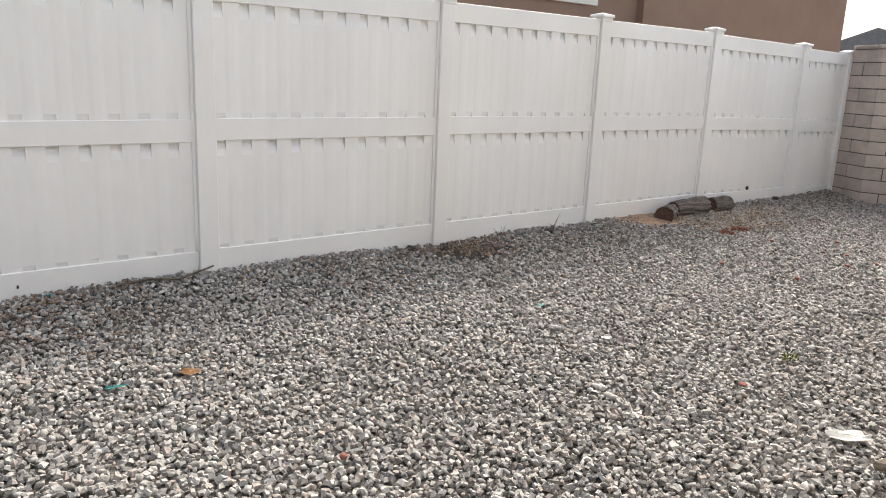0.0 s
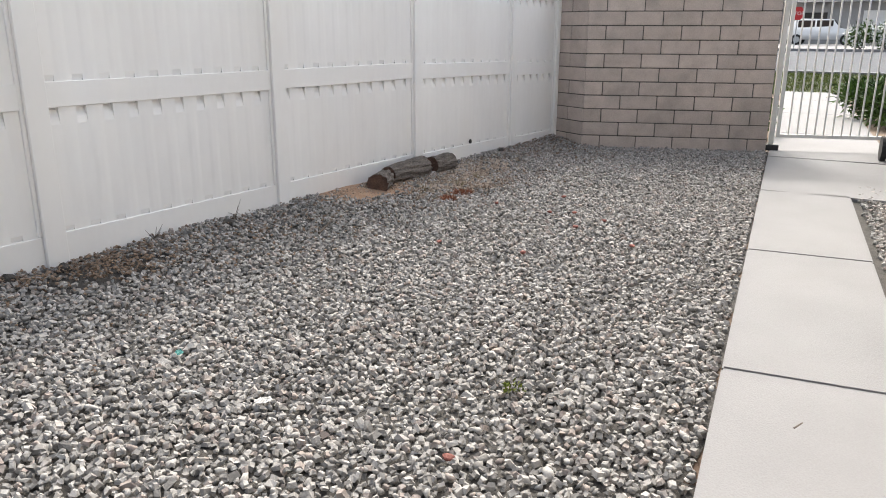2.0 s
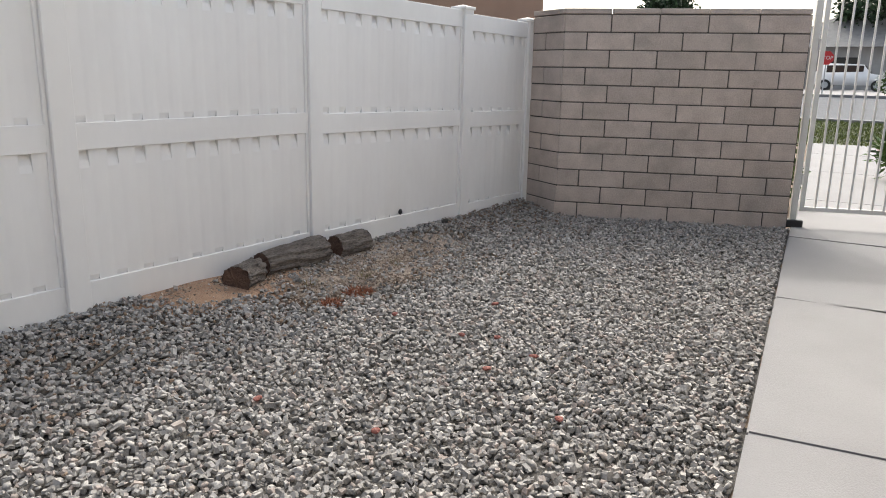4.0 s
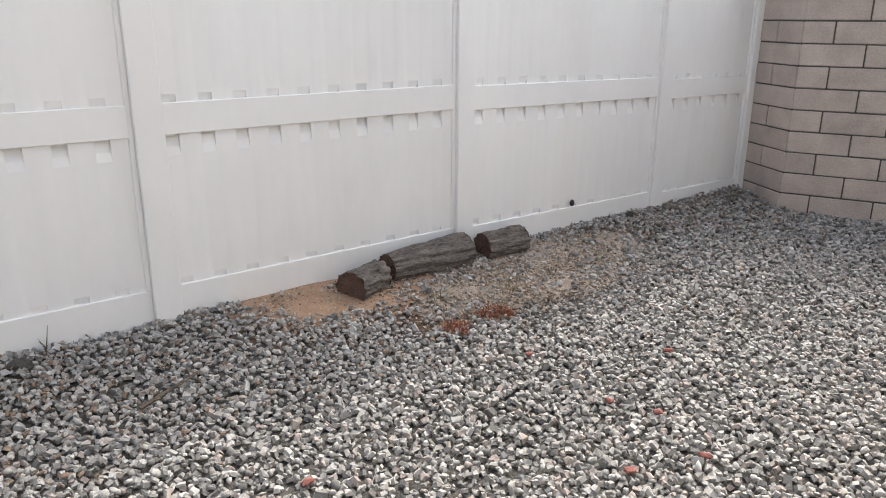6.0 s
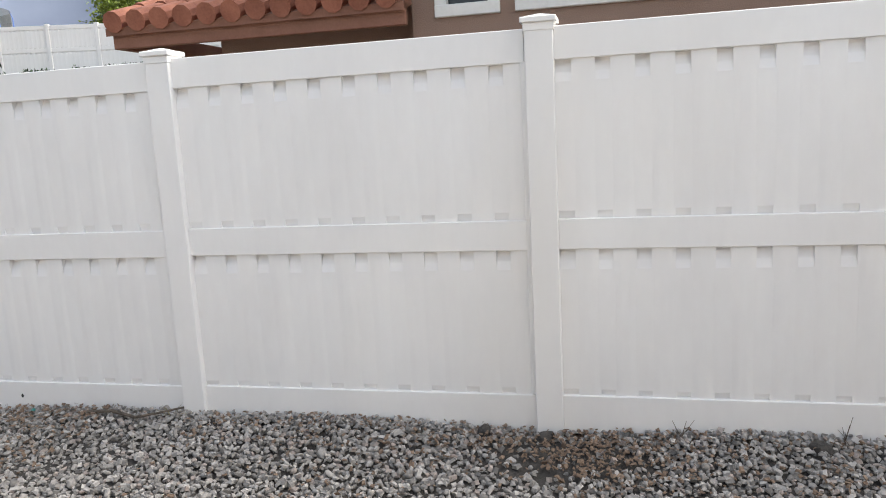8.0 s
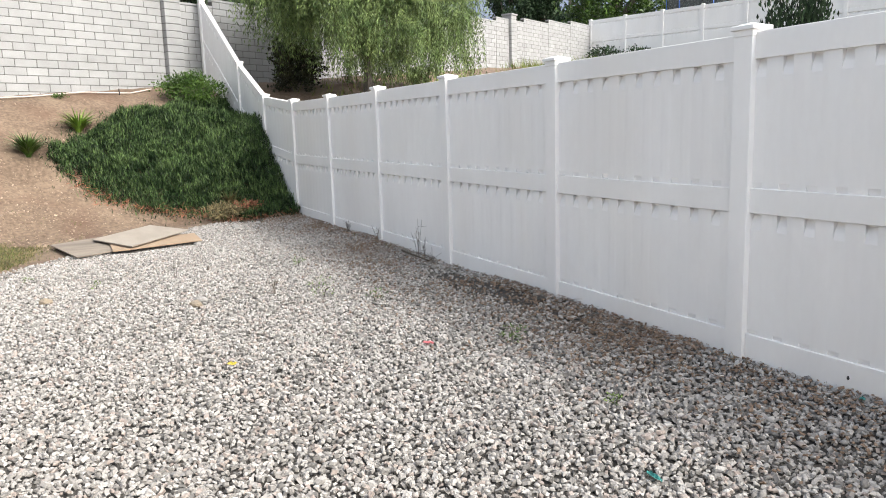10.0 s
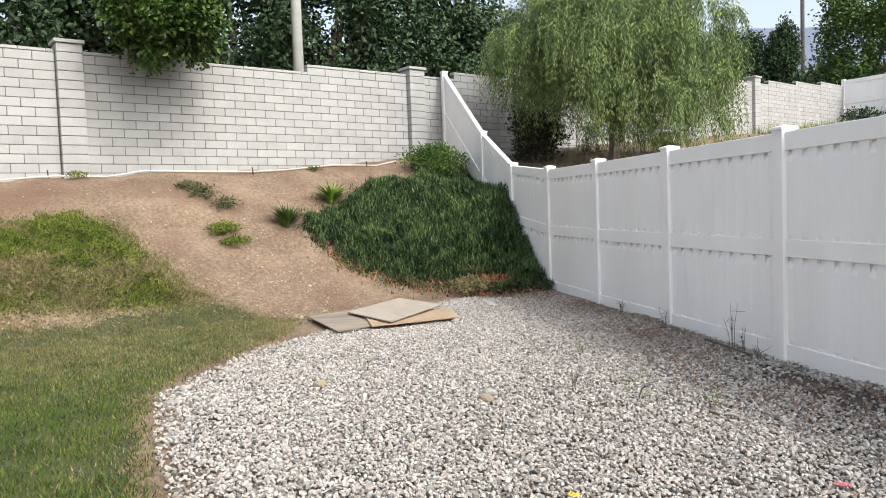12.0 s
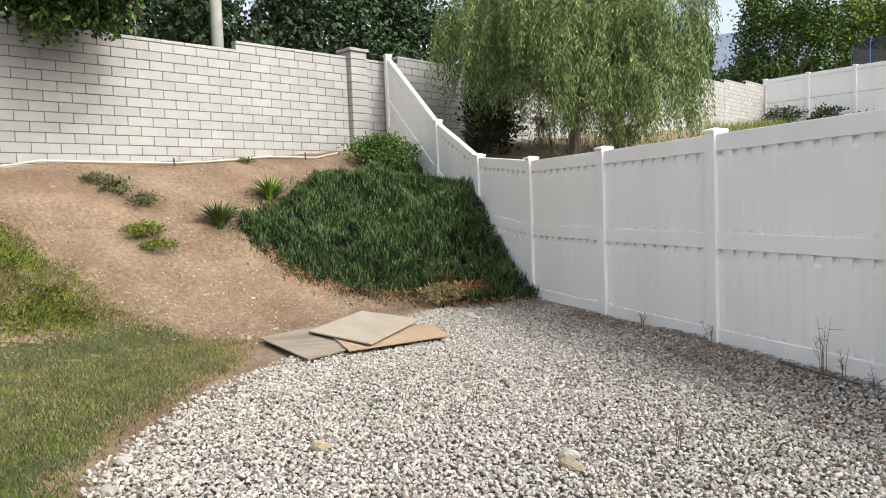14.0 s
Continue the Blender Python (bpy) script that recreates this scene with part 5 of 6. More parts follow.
house = tagged(new("neighbour_house"), "brown stucco house with white-framed windows behind the fence", "house")
house.matrix_basis = pose(0, 2.2, 0)
HOLES = [(4.72, 6.0, 2.34, 3.6), (1.55, 2.75, 2.32, 3.6), (0.95, 1.3, 2.32, 3.6)]
part("wall", wall_with_holes(0.7, 6.9, -0.3, 4.6, HOLES), STUCCO_BROWN, house, m=Matrix.Identity(4))
part("wall", box(6.9, 12.7, -0.12, 0.2, -0.3, 4.6), STUCCO_BROWN, house, m=Matrix.Identity(4))
part("wall", box(12.5, 12.698, 0.2, 7.0, -0.3, 4.6), STUCCO_BROWN, house, m=Matrix.Identity(4))
part("wall", box(0.702, 0.9, 0.2, 7.0, -0.3, 4.6), STUCCO_BROWN, house, m=Matrix.Identity(4))
for h in HOLES:
    window(house, *h, mullions=1 if h[1] - h[0] > 0.5 else 0)
bm = bmesh.new()
vs = [bm.verts.new(p) for p in ((0.2, -0.5, 4.6), (13.2, -0.5, 4.6), (13.2, 7.5, 4.6), (0.2, 7.5, 4.6), (3.5, 3.5, 6.1), (9.9, 3.5, 6.1))]
for f in ((0, 1, 5, 4), (1, 2, 5), (2, 3, 4, 5), (3, 0, 4), (3, 2, 1, 0)):
    bm.faces.new([vs[i] for i in f])
part("roof", bm, ROOF_TILE, house, m=Matrix.Identity(4))

annex = tagged(new("neighbour_annex"), "low brown annex with a terracotta tile roof behind the fence", "house")
annex.matrix_basis = pose(0, 2.0, 0)
part("wall", box(-1.2, 0.7, 0.75, 0.95, -0.3, 2.62), STUCCO_BROWN, annex, m=Matrix.Identity(4))
part("wall", box(-1.2, -1.0, 0.95, 3.2, -0.3, 2.62), STUCCO_BROWN, annex, m=Matrix.Identity(4))
part("fascia", box(-1.75, 0.7, 0.02, 0.07, 2.20, 2.36, 0.006), FASCIA, annex, m=Matrix.Identity(4))
part("fascia", box(-1.75, -1.70, 0.07, 3.2, 2.20, 2.36, 0.006), FASCIA, annex, m=Matrix.Identity(4))
TILE = solid("roof_tile", tube([(0, 0, 0), (0, 0.42, 0.13)], [0.085, 0.07], 10), ROOF_TILE)
for r in range(8):
    for k in range(12):
        put("roof_tile", TILE, annex, pose(-1.68 + 0.205 * k, -0.06 + 0.38 * r, 2.40 + 0.118 * r))
bm = bmesh.new()
vs = [bm.verts.new(p) for p in ((-1.78, -0.02, 2.36), (0.7, -0.02, 2.36), (0.7, 3.2, 3.36), (-1.78, 3.2, 3.36), (-1.78, -0.02, 2.30), (0.7, -0.02, 2.30), (0.7, 3.2, 3.30), (-1.78, 3.2, 3.30))]
for f in ((0, 1, 2, 3), (7, 6, 5, 4), (0, 4, 5, 1), (1, 5, 6, 2), (2, 6, 7, 3), (3, 7, 4, 0)):
    bm.faces.new([vs[i] for i in f])
part("roof", bm, FASCIA, annex, m=Matrix.Identity(4))

# ---- own house wall behind the walker, never in view ----
hx0, hx1 = -1.6, 9.6
# added out of view and kept pale to bounce light onto the shaded fence
hw = put("wall_own_house", solid("wall_own_house", box(0, (hx1 - hx0) * 1.0114, -0.2, 0, -0.3, 3.0), STUCCO_CREAM), None,
         pose(hx0, walk_edge(hx0) - 1.75, 0, 0, 0, math.degrees(math.atan(0.151))), "plain cream stucco house wall, unseen, bouncing light onto the fence", "wall", "", "structure")

# ---- gravel strip beside the walk ----
gx2, gy2, rng = scatter(1.0, 7.3, -5.3, -3.5, 0.036, 15)
lo, hi = walk_edge(gx2) - 1.72, walk_edge(gx2) - 0.77
ok = (gy2 > lo) & (gy2 < hi)
gx2, gy2 = gx2[ok], gy2[ok]
stones("side_gravel", gx2, gy2, height(gx2, gy2) + 0.02 + rng.uniform(-0.004, 0.012, len(gx2)), rng.uniform(0.012, 0.021, len(gx2)), STONE, "loose grey gravel strip beside the concrete walk", 17)
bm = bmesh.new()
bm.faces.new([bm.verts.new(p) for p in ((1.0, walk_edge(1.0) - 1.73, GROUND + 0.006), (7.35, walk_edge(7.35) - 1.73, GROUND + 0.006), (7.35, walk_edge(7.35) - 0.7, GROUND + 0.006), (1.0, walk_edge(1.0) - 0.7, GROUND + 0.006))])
put("side_gravel_bed", solid("side_gravel_bed", bm, BED), kind="structure", label="soil under the side gravel, darkened as shade between stones", category="ground")

# ---- metal gate ----
GA, GB = Vector((9.22, -2.56, 0)), Vector((9.63, -3.57, 0))
gate = tagged(new("metal_gate"), "white painted metal bar gate, closed, over concrete", "gate")
gdir = GB - GA
gate.matrix_basis = pose(GA.x, GA.y, 0, 0, 0, math.degrees(math.atan2(gdir.y, gdir.x)))
gl = gdir.length + 0.15
for x in (-0.045, gl + 0.045):
    part("gate_post", box(x - 0.028, x + 0.028, -0.028, 0.028, -0.05, 2.14, 0.004), WHITE_PAINT, gate, m=Matrix.Identity(4))
for x in (0.022, gl - 0.022):
    part("stile", box(x - 0.02, x + 0.02, -0.02, 0.02, 0.10, 2.08, 0.003), WHITE_PAINT, gate, m=Matrix.Identity(4))
for z in (0.12, 2.05):
    part("rail", box(0.042, gl - 0.042, -0.018, 0.018, z - 0.02, z + 0.02, 0.003), WHITE_PAINT, gate, m=Matrix.Identity(4))
BAR = solid("bar", box(-0.008, 0.008, -0.008, 0.008, 0.14, 2.03, 0.001), WHITE_PAINT)
for k in range(11):
    put("bar", BAR, gate, pose(0.042 + (gl - 0.084) * (k + 1) / 12, 0, 0))
for z in (0.4, 1.6):
    part("hinge", tube([(-0.012, -0.03, z - 0.05), (-0.012, -0.03, z + 0.05)], 0.014, 8), WHITE_PAINT, gate, m=Matrix.Identity(4))
put("post_foot", solid("post_foot", box(-0.11, 0.11, -0.05, 0.05, -0.05, 0.02, 0.008), BLACK), None, pose(9.17, -2.50, 0, 0, 0, -68), "black rubber foot under the gate post", "bracket")
block_wall("wall_gate_pier", 0.42, 13, -0.079, pose(9.776, -3.84, 0, 0, 0, -68) @ off, BLOCK, MORTAR, "grey block pier beside the gate")


# ---- wheeled bins ----
def bin_at(x, y, rz, lid, label):
    thing = tagged(new("wheeled_bin"), label, "bin", "wheeled bins by the gate")
    thing.matrix_basis = pose(x, y, -0.045, 0, 0, rz) @ Matrix.Scale(1.1, 4)
    bm = bmesh.new()
    rows = []
    for z, w, d in ((0.05, 0.20, 0.22), (0.10, 0.215, 0.25), (0.92, 0.27, 0.33), (0.93, 0.29, 0.36), (1.06, 0.295, 0.365)):
        rows.append([bm.verts.new((sx * w, sy * d, z)) for sx, sy in ((-1, -0.8), (-0.8, -1), (0.8, -1), (1, -0.8), (1, 0.8), (0.8, 1), (-0.8, 1), (-1, 0.8))])
    for p, q in zip(rows, rows[1:]):
        for k in range(8):
            bm.faces.new((p[k], p[(k + 1) % 8], q[(k + 1) % 8], q[k]))
    bm.faces.new(rows[0][::-1])
    bm.faces.new(rows[-1])
    part("body", bm, NAVY, thing, m=Matrix.Identity(4))
    bm = box(-0.31, 0.31, -0.385, 0.40, 1.065, 1.11, 0.015, None, 2)
    box(-0.25, 0.25, -0.32, 0.34, 1.11, 1.15, 0.018, bm, 2)
    part("lid", bm, lid, thing, "rounded plastic lid", m=Matrix.Identity(4))
    for sx in (-0.26, 0.26):
        part("wheel", tube([(sx - 0.025, 0.30, 0.12), (sx + 0.025, 0.30, 0.12)], 0.12, 16), TYRE, thing, m=Matrix.Identity(4))
    part("handle", tube([(-0.24, 0.42, 1.04), (0.24, 0.42, 1.04)], 0.016, 8), NAVY, thing, m=Matrix.Identity(4))


bin_at(8.74, -4.03, -80, BLUE_LID, "dark navy wheeled bin with a bright blue lid")
bin_at(7.95, -4.36, -82, GREEN_LID, "dark navy wheeled bin with a grey-green lid")

# ---- air conditioner on its pad ----
AX, AY, AR = 3.55, -4.62, math.degrees(math.atan(0.151))
put("equipment_pad", solid("equipment_pad", box(-0.52, 0.52, -0.46, 0.46, -0.12, 0.03, 0.015), WHITE_PAINT), None, pose(AX, AY, GROUND + 0.06, 0, 0, AR), "pale plastic equipment pad on gravel", "pad")
ac = tagged(new("air_conditioner"), "dark grey air conditioner with wire guard standing on a pale pad", "air conditioner")
ac.matrix_basis = pose(AX, AY, GROUND + 0.09, 0, 0, AR)
part("body", box(-0.43, 0.43, -0.40, 0.405, 0, 0.82, 0.06, None, 3), BLACK, ac, m=Matrix.Identity(4))
part("top", box(-0.43, 0.43, -0.39, 0.39, 0.82, 0.88, 0.05, None, 2), GALV, ac, m=Matrix.Identity(4))
for k in range(7):
    z = 0.06 + k * 0.115
    loop = [(-0.44, -0.41, z), (0.44, -0.41, z), (0.44, 0.42, z), (-0.44, 0.42, z), (-0.44, -0.41, z)]
    part("guard_ring", tube(loop, 0.007, 6), GALV, ac, m=Matrix.Identity(4))
WIRE = solid("guard_wire", box(-0.002, 0.002, -0.002, 0.002, 0.04, 0.80), GALV)
for k in range(22):
    put("guard_wire", WIRE, ac, pose(-0.40 + 0.80 * k / 21, 0.418, 0))

# ---- street front beyond the gate ----
def strip(name, x0, x1, z, material, label, y0=-60, y1=60, t=0.12, category="road"):
    return put(name, solid(name, box(x0, x1, y0, y1, z - t, z), material), None, None, label, category, "", "structure")


def slope_strip(name, x0, x1, z0, z1, material, label, category):
    bm = bmesh.new()
    v = [bm.verts.new(p) for p in ((x0, -60, z0), (x1, -60, z1), (x1, 60, z1), (x0, 60, z0), (x0, -60, z0 - 0.15), (x1, -60, z1 - 0.6), (x1, 60, z1 - 0.6), (x0, 60, z0 - 0.15))]
    for f in ((0, 1, 2, 3), (7, 6, 5, 4), (0, 4, 5, 1), (1, 5, 6, 2), (2, 6, 7, 3), (3, 7, 4, 0)):
        bm.faces.new([v[i] for i in f])
    return put(name, solid(name, bm, material), None, None, label, category, "", "structure")


slope_strip("road", 29.5, 40.0, -0.05, 0.50, ASPHALT, "wide pale grey asphalt street", "road")
strip("kerb", 29.2, 29.5, 0.03, CONCRETE, "concrete kerb along the street", category="kerb")
strip("kerb_far", 40.0, 40.3, 0.62, CONCRETE, "concrete kerb across the street", t=0.7, category="kerb")
strip("pavement_far", 40.3, 75.0, 0.60, CONCRETE, "concrete pavement and drive across the street", t=0.7, category="pavement")
strip("front_lawn", 19.5, 29.2, -0.06, LAWN_SOIL, "front lawn soil", -20, 20, 0.1, "ground")
rng = np.random.default_rng(55)
n = 26000
fx, fy = rng.uniform(19.4, 29.2, n), rng.uniform(-6, 7, n)
v, f = blades(fx, fy, np.full(n, -0.065), rng.uniform(0.05, 0.10, n), rng.uniform(0.008, 0.014, n), rng.uniform(0.2, 0.9, n), rng)
put("front_lawn_grass", mesh_of("front_lawn_grass", v, f, GRASS_MOUND), kind="stuff", label="green front lawn grass by the street", category="grass")
leafy_bush("front_bush", 13.8, -3.25, -0.07, 0.55, 0.62, 2000, BUSH, "green strappy bush beside the front path", 0.16, 0.12, 70)
leafy_bush("front_bush", 12.7, -3.62, -0.07, 0.45, 0.5, 1400, BUSH, "green strappy bush beside the front path", 0.16, 0.12, 71)
leafy_bush("front_bush", 10.6, -2.10, -0.07, 0.22, 0.7, 700, BUSH, "small green bush against the outer wall", 0.06, 0.3, 72)
for k in range(9):
    by0 = -9.0 + 1.05 * k
    b = leafy_bush("flowering_bush", 41.6, by0, 0.6, 0.7, 1.15, 900, BUSH, "green bush covered with white flowers across the street", 0.14, 0.3, 80 + k)
    rng = np.random.default_rng(180 + k)
    P = rand_unit(rng, 260) * (0.75, 0.75, 0.55) + (0, 0, 0.65)
    v, f = leaf_arrays(P, rand_unit(rng, 260), rand_unit(rng, 260), rng.uniform(0.08, 0.16, 260), rng.uniform(0.04, 0.07, 260))
    put("flowers", mesh_of("flowers", v, f, WHITEFLOWER), b, None, "white flowers", kind="stuff")


def car(x, y, rz, material, label):
    thing = tagged(new("parked_car"), label, "car", "parked cars across the street")
    thing.matrix_basis = pose(x, y, 0.6, 0, 0, rz)
    bm = bmesh.new()
    prof = [(-2.3, 0.35), (-2.35, 0.75), (-2.2, 0.95), (-1.05, 1.02), (-0.55, 1.62), (1.55, 1.68), (2.15, 1.05), (2.3, 0.8), (2.3, 0.35)]
    a = [bm.verts.new((px, -0.88 + 0.10 * max(0, pz - 1.0), pz)) for px, pz in prof]
    b = [bm.verts.new((px, 0.88 - 0.10 * max(0, pz - 1.0), pz)) for px, pz in prof]
    bm.faces.new(a)
    bm.faces.new(b[::-1])
    for k in range(len(prof)):
        bm.faces.new((a[k], b[k], b[(k + 1) % len(prof)], a[(k + 1) % len(prof)]))
    bmesh.ops.bevel(bm, geom=list(bm.edges), offset=0.04, segments=2, affect="EDGES")
    part("body", bm, material, thing, m=Matrix.Identity(4), smooth=True)
    for sy in (-1, 1):
        for x0, x1 in ((-0.62, 0.35), (0.45, 1.45)):
            part("side_window", box(x0, x1, sy * 0.85 - 0.012, sy * 0.85 + 0.012, 1.10, 1.55, 0.01), GLASS, thing, m=Matrix.Identity(4))
        for wx in (-1.45, 1.45):
            w = part("wheel", tube([(wx, sy * 0.72, 0.34), (wx, sy * 0.91, 0.34)], 0.34, 20), TYRE, thing, m=Matrix.Identity(4))
            part("rim", tube([(wx, sy * 0.90, 0.34), (wx, sy * 0.92, 0.34)], 0.2, 16), GALV, w, m=Matrix.Identity(4))
    part("windscreen", box(-0.02, 0.02, -0.72, 0.72, -0.33, 0.30, 0.005), GLASS, thing, m=pose(-0.84, 0, 1.33, 0, 40, 0))


car(56.0, 2.9, 92, CARPAINT, "white parked car across the street")
car(57.0, -4.6, 90, CARPAINT, "white parked car behind flowering bushes")
car(56.5, 8.6, 90, BLACK, "dark parked car across the street")

far_house = tagged(new("street_house"), "grey house with a shingle roof across the street", "house")
far_house.matrix_basis = pose(62, 0, 0.6)
part("wall", box(0, 0.3, -16, 9, -0.1, 3.0), STUCCO_GREY, far_house, m=Matrix.Identity(4))
part("wall", box(0.3, 9, 8.7, 9, -0.1, 3.0), STUCCO_GREY, far_house, m=Matrix.Identity(4))
part("garage_door", box(-0.06, 0, -4.5, 1.2, 0.0, 2.3, 0.01), WHITE_PAINT, far_house, m=Matrix.Identity(4))
part("window", box(-0.04, 0, 3.5, 5.6, 1.0, 2.2), GLASS, far_house, m=Matrix.Identity(4))
bm = bmesh.new()
vs = [bm.verts.new(p) for p in ((-0.8, -17, 2.9), (-0.8, 10, 2.9), (10, 10, 2.9), (10, -17, 2.9), (4.6, -12, 5.6), (4.6, 5, 5.6))]
for f in ((1, 0, 4, 5), (2, 1, 5), (3, 2, 5, 4), (0, 3, 4), (0, 1, 2, 3)):
    bm.faces.new([vs[i] for i in f])
part("roof", bm, ROOF_GREY, far_house, m=Matrix.Identity(4))
house2 = tagged(new("street_house"), "cream gabled house with a chimney across the street", "house")
house2.matrix_basis = pose(64, 15, 0.4)
part("wall", box(0, 10, 0, 16, -0.1, 3.0), STUCCO_CREAM, house2, m=Matrix.Identity(4))
bm = bmesh.new()
vs = [bm.verts.new(p) for p in ((-0.6, -0.6, 2.9), (-0.6, 16.6, 2.9), (10.6, 16.6, 2.9), (10.6, -0.6, 2.9), (-0.6, 8, 5.9), (10.6, 8, 5.9))]
for f in ((0, 4, 1), (0, 3, 5, 4), (1, 4, 5, 2), (3, 2, 5), (0, 1, 2, 3)):
    bm.faces.new([vs[i] for i in f])
part("roof", bm, ROOF_GREY, house2, m=Matrix.Identity(4))
part("chimney", box(2.0, 3.0, 1.6, 2.6, 3.0, 5.9, 0.03), STUCCO_CREAM, house2, m=Matrix.Identity(4))
sign = tagged(new("stop_sign"), "red octagonal stop sign on a steel post", "sign")
sign.matrix_basis = pose(41.0, 2.25, 0.15, 0, 0, 0)
part("post", tube([(0.03, 0, -0.2), (0.03, 0, 2.3)], 0.03, 8), GALV, sign, m=Matrix.Identity(4))
bm = bmesh.new()
bmesh.ops.create_cone(bm, cap_ends=True, segments=8, radius1=0.33, radius2=0.33, depth=0.012)
part("plate", bm, RED, sign, "red octagon plate", m=pose(-0.01, 0, 2.1, 0, 90, 0) @ pose(0, 0, 0, 0, 0, 22.5))
txt = bpy.data.curves.new("word", "FONT")
txt.body, txt.size, txt.align_x, txt.align_y, txt.extrude = "STOP", 0.23, "CENTER", "CENTER", 0.002
tob = new("word", txt)
deps = bpy.context.evaluated_depsgraph_get()
tme = bpy.data.meshes.new_from_object(tob.evaluated_get(deps))
bpy.data.objects.remove(tob)
tme.materials.clear()
tme.materials.append(WHITE_PAINT)
put("lettering", tme, sign, pose(-0.02, 0, 2.1, 90, 0, -90), "white word STOP")
for k, (tx, ty, r) in enumerate(((62, -4.5, 2.6), (66, 3.0, 3.0), (70, 20.0, 2.4))):
    broad_tree("street_tree", tx, ty, 0, r, 6.2, 2.2, 3500, 0.4, DARKLEAF, "dark green street tree behind the houses", 120 + k, 1.0, 0.25, 60, 0.16)
palm = tagged(new("palm_tree"), "small palm tree in the distance", "tree")
palm.matrix_basis = pose(75, 24.5, 0)
part("trunk", tube([(0, 0, -0.2), (0.1, 0, 3), (0, 0, 6.3)], [0.22, 0.19, 0.16], 8), BARK, palm, m=Matrix.Identity(4))
fronds = strap_plant("fronds", 0, 0, 6.2, 1.6, 60, "", 130, DARKLEAF)
fronds.parent = palm


# ---- small things on the gravel ----
def lump(name, x, y, z, size, material, label, category, seed, squash=0.6):
    rng = np.random.default_rng(seed)
    bm = bmesh.new()
    bmesh.ops.create_icosphere(bm, subdivisions=2, radius=1.0)
    for v in bm.verts:
        k = 1 + 0.16 * math.sin(3 * v.co.x + seed) + 0.13 * math.sin(4 * v.co.y + 2 * seed) + rng.normal(0, 0.04)
        v.co = Vector((v.co.x * size[0] * k, v.co.y * size[1] * k, v.co.z * size[2] * k))
    return put(name, solid(name, bm, material), None, pose(x, y, z, 0, 0, seed * 37), label, category)


def surf(x, y):
    return zg(x, y) + 0.038


def litter(name, x, y, w, l, material, label, seed, category="litter", lift=0.0):
    """A thin crumpled scrap."""
    rng = np.random.default_rng(seed)
    bm = bmesh.new()
    n = 5
    g = [[bm.verts.new(((i / (n - 1) - 0.5) * l * (1 - 0.25 * abs(j - 2) / 2), (j / (n - 1) - 0.5) * w * (1 - 0.3 * abs(i - 2) / 2), 0.35 * w * rng.uniform(0, 0.5) + 0.01 * rng.uniform(0, 1))) for j in range(n)] for i in range(n)]
    for i in range(n - 1):
        for j in range(n - 1):
            bm.faces.new((g[i][j], g[i + 1][j], g[i + 1][j + 1], g[i][j + 1]))
    r = bmesh.ops.solidify(bm, geom=bm.faces[:], thickness=0.003)
    return put(name, solid(name, bm, material), None, pose(x, y, surf(x, y) + lift, 0, 0, seed * 53), label, category)


def twig(points, r, label, seed=0, name="twig"):
    rng = np.random.default_rng(seed)
    pts = [(x, y, surf(x, y) + dz) for x, y, dz in points]
    return put(name, solid(name, tube(pts, [r * (1 - 0.6 * i / len(pts)) for i in range(len(pts))], 6), TWIG), None, None, label, "twig")


litter("paper_scrap", 1.32, -3.50, 0.10, 0.19, PAPER, "crumpled white paper scrap on gravel", 6)
litter("paper_scrap", 1.29, -1.90, 0.02, 0.10, PAPER, "thin white paper strip on gravel", 2)
litter("paper_scrap", 1.39, -2.18, 0.05, 0.07, PAPER, "small white paper scrap on gravel", 3)
lump("large_rock", 1.20, -3.70, surf(1.20, -3.70) + 0.01, (0.045, 0.038, 0.03), TANROCK, "tan rock beside the walk edge", "rock", 4)
lump("tan_rock", -5.28, -2.57, surf(-5.28, -2.57), (0.085, 0.05, 0.035), TANROCK, "flat tan rock on gravel", "rock", 5)
lump("tan_rock", -5.42, -2.50, surf(-5.42, -2.50), (0.06, 0.05, 0.035), GREYROCK, "flat grey rock on gravel", "rock", 6)
lump("tan_rock", -6.12, -3.71, surf(-6.12, -3.71), (0.06, 0.045, 0.035), TANROCK, "tan rock on gravel", "rock", 7)
for k, (x, y, s) in enumerate(((-7.43, -3.91, 0.055), (-7.0, -4.5, 0.045), (-6.36, -4.77, 0.05), (-7.35, -3.6, 0.05), (-8.3, -3.9, 0.045), (-5.9, -4.8, 0.05), (-10.3, -1.2, 0.07), (-10.6, -0.8, 0.06),
                                 (-8.9, -2.0, 0.05), (-4.6, -4.5, 0.04), (-11.0, -0.35, 0.07))):
    lump("pale_rock", x, y, surf(x, y), (s, s * 0.8, s * 0.55), TANROCK if k == 10 else GREYROCK, "pale rock larger than the gravel", "rock", 20 + k)
litter("teal_scrap", 1.50, -1.56, 0.035, 0.06, TEAL, "teal plastic scrap on gravel", 8)
litter("teal_scrap", -0.98, -0.13, 0.03, 0.05, TEAL, "teal plastic scrap by the fence", 9)
litter("pale_teal_stick", -0.97, -1.45, 0.03, 0.11, TEAL, "pale teal plastic stick on gravel", 10)
litter("pink_scrap", -3.17, -1.40, 0.06, 0.08, PINK, "pink plastic scrap on gravel", 11)
litter("yellow_scrap", -3.42, -2.64, 0.05, 0.07, YELLOW, "yellow petal scrap on gravel", 12)
litter("orange_leaf", -0.66, -1.46, 0.07, 0.10, ORANGEBIT, "orange leaf on gravel", 13)
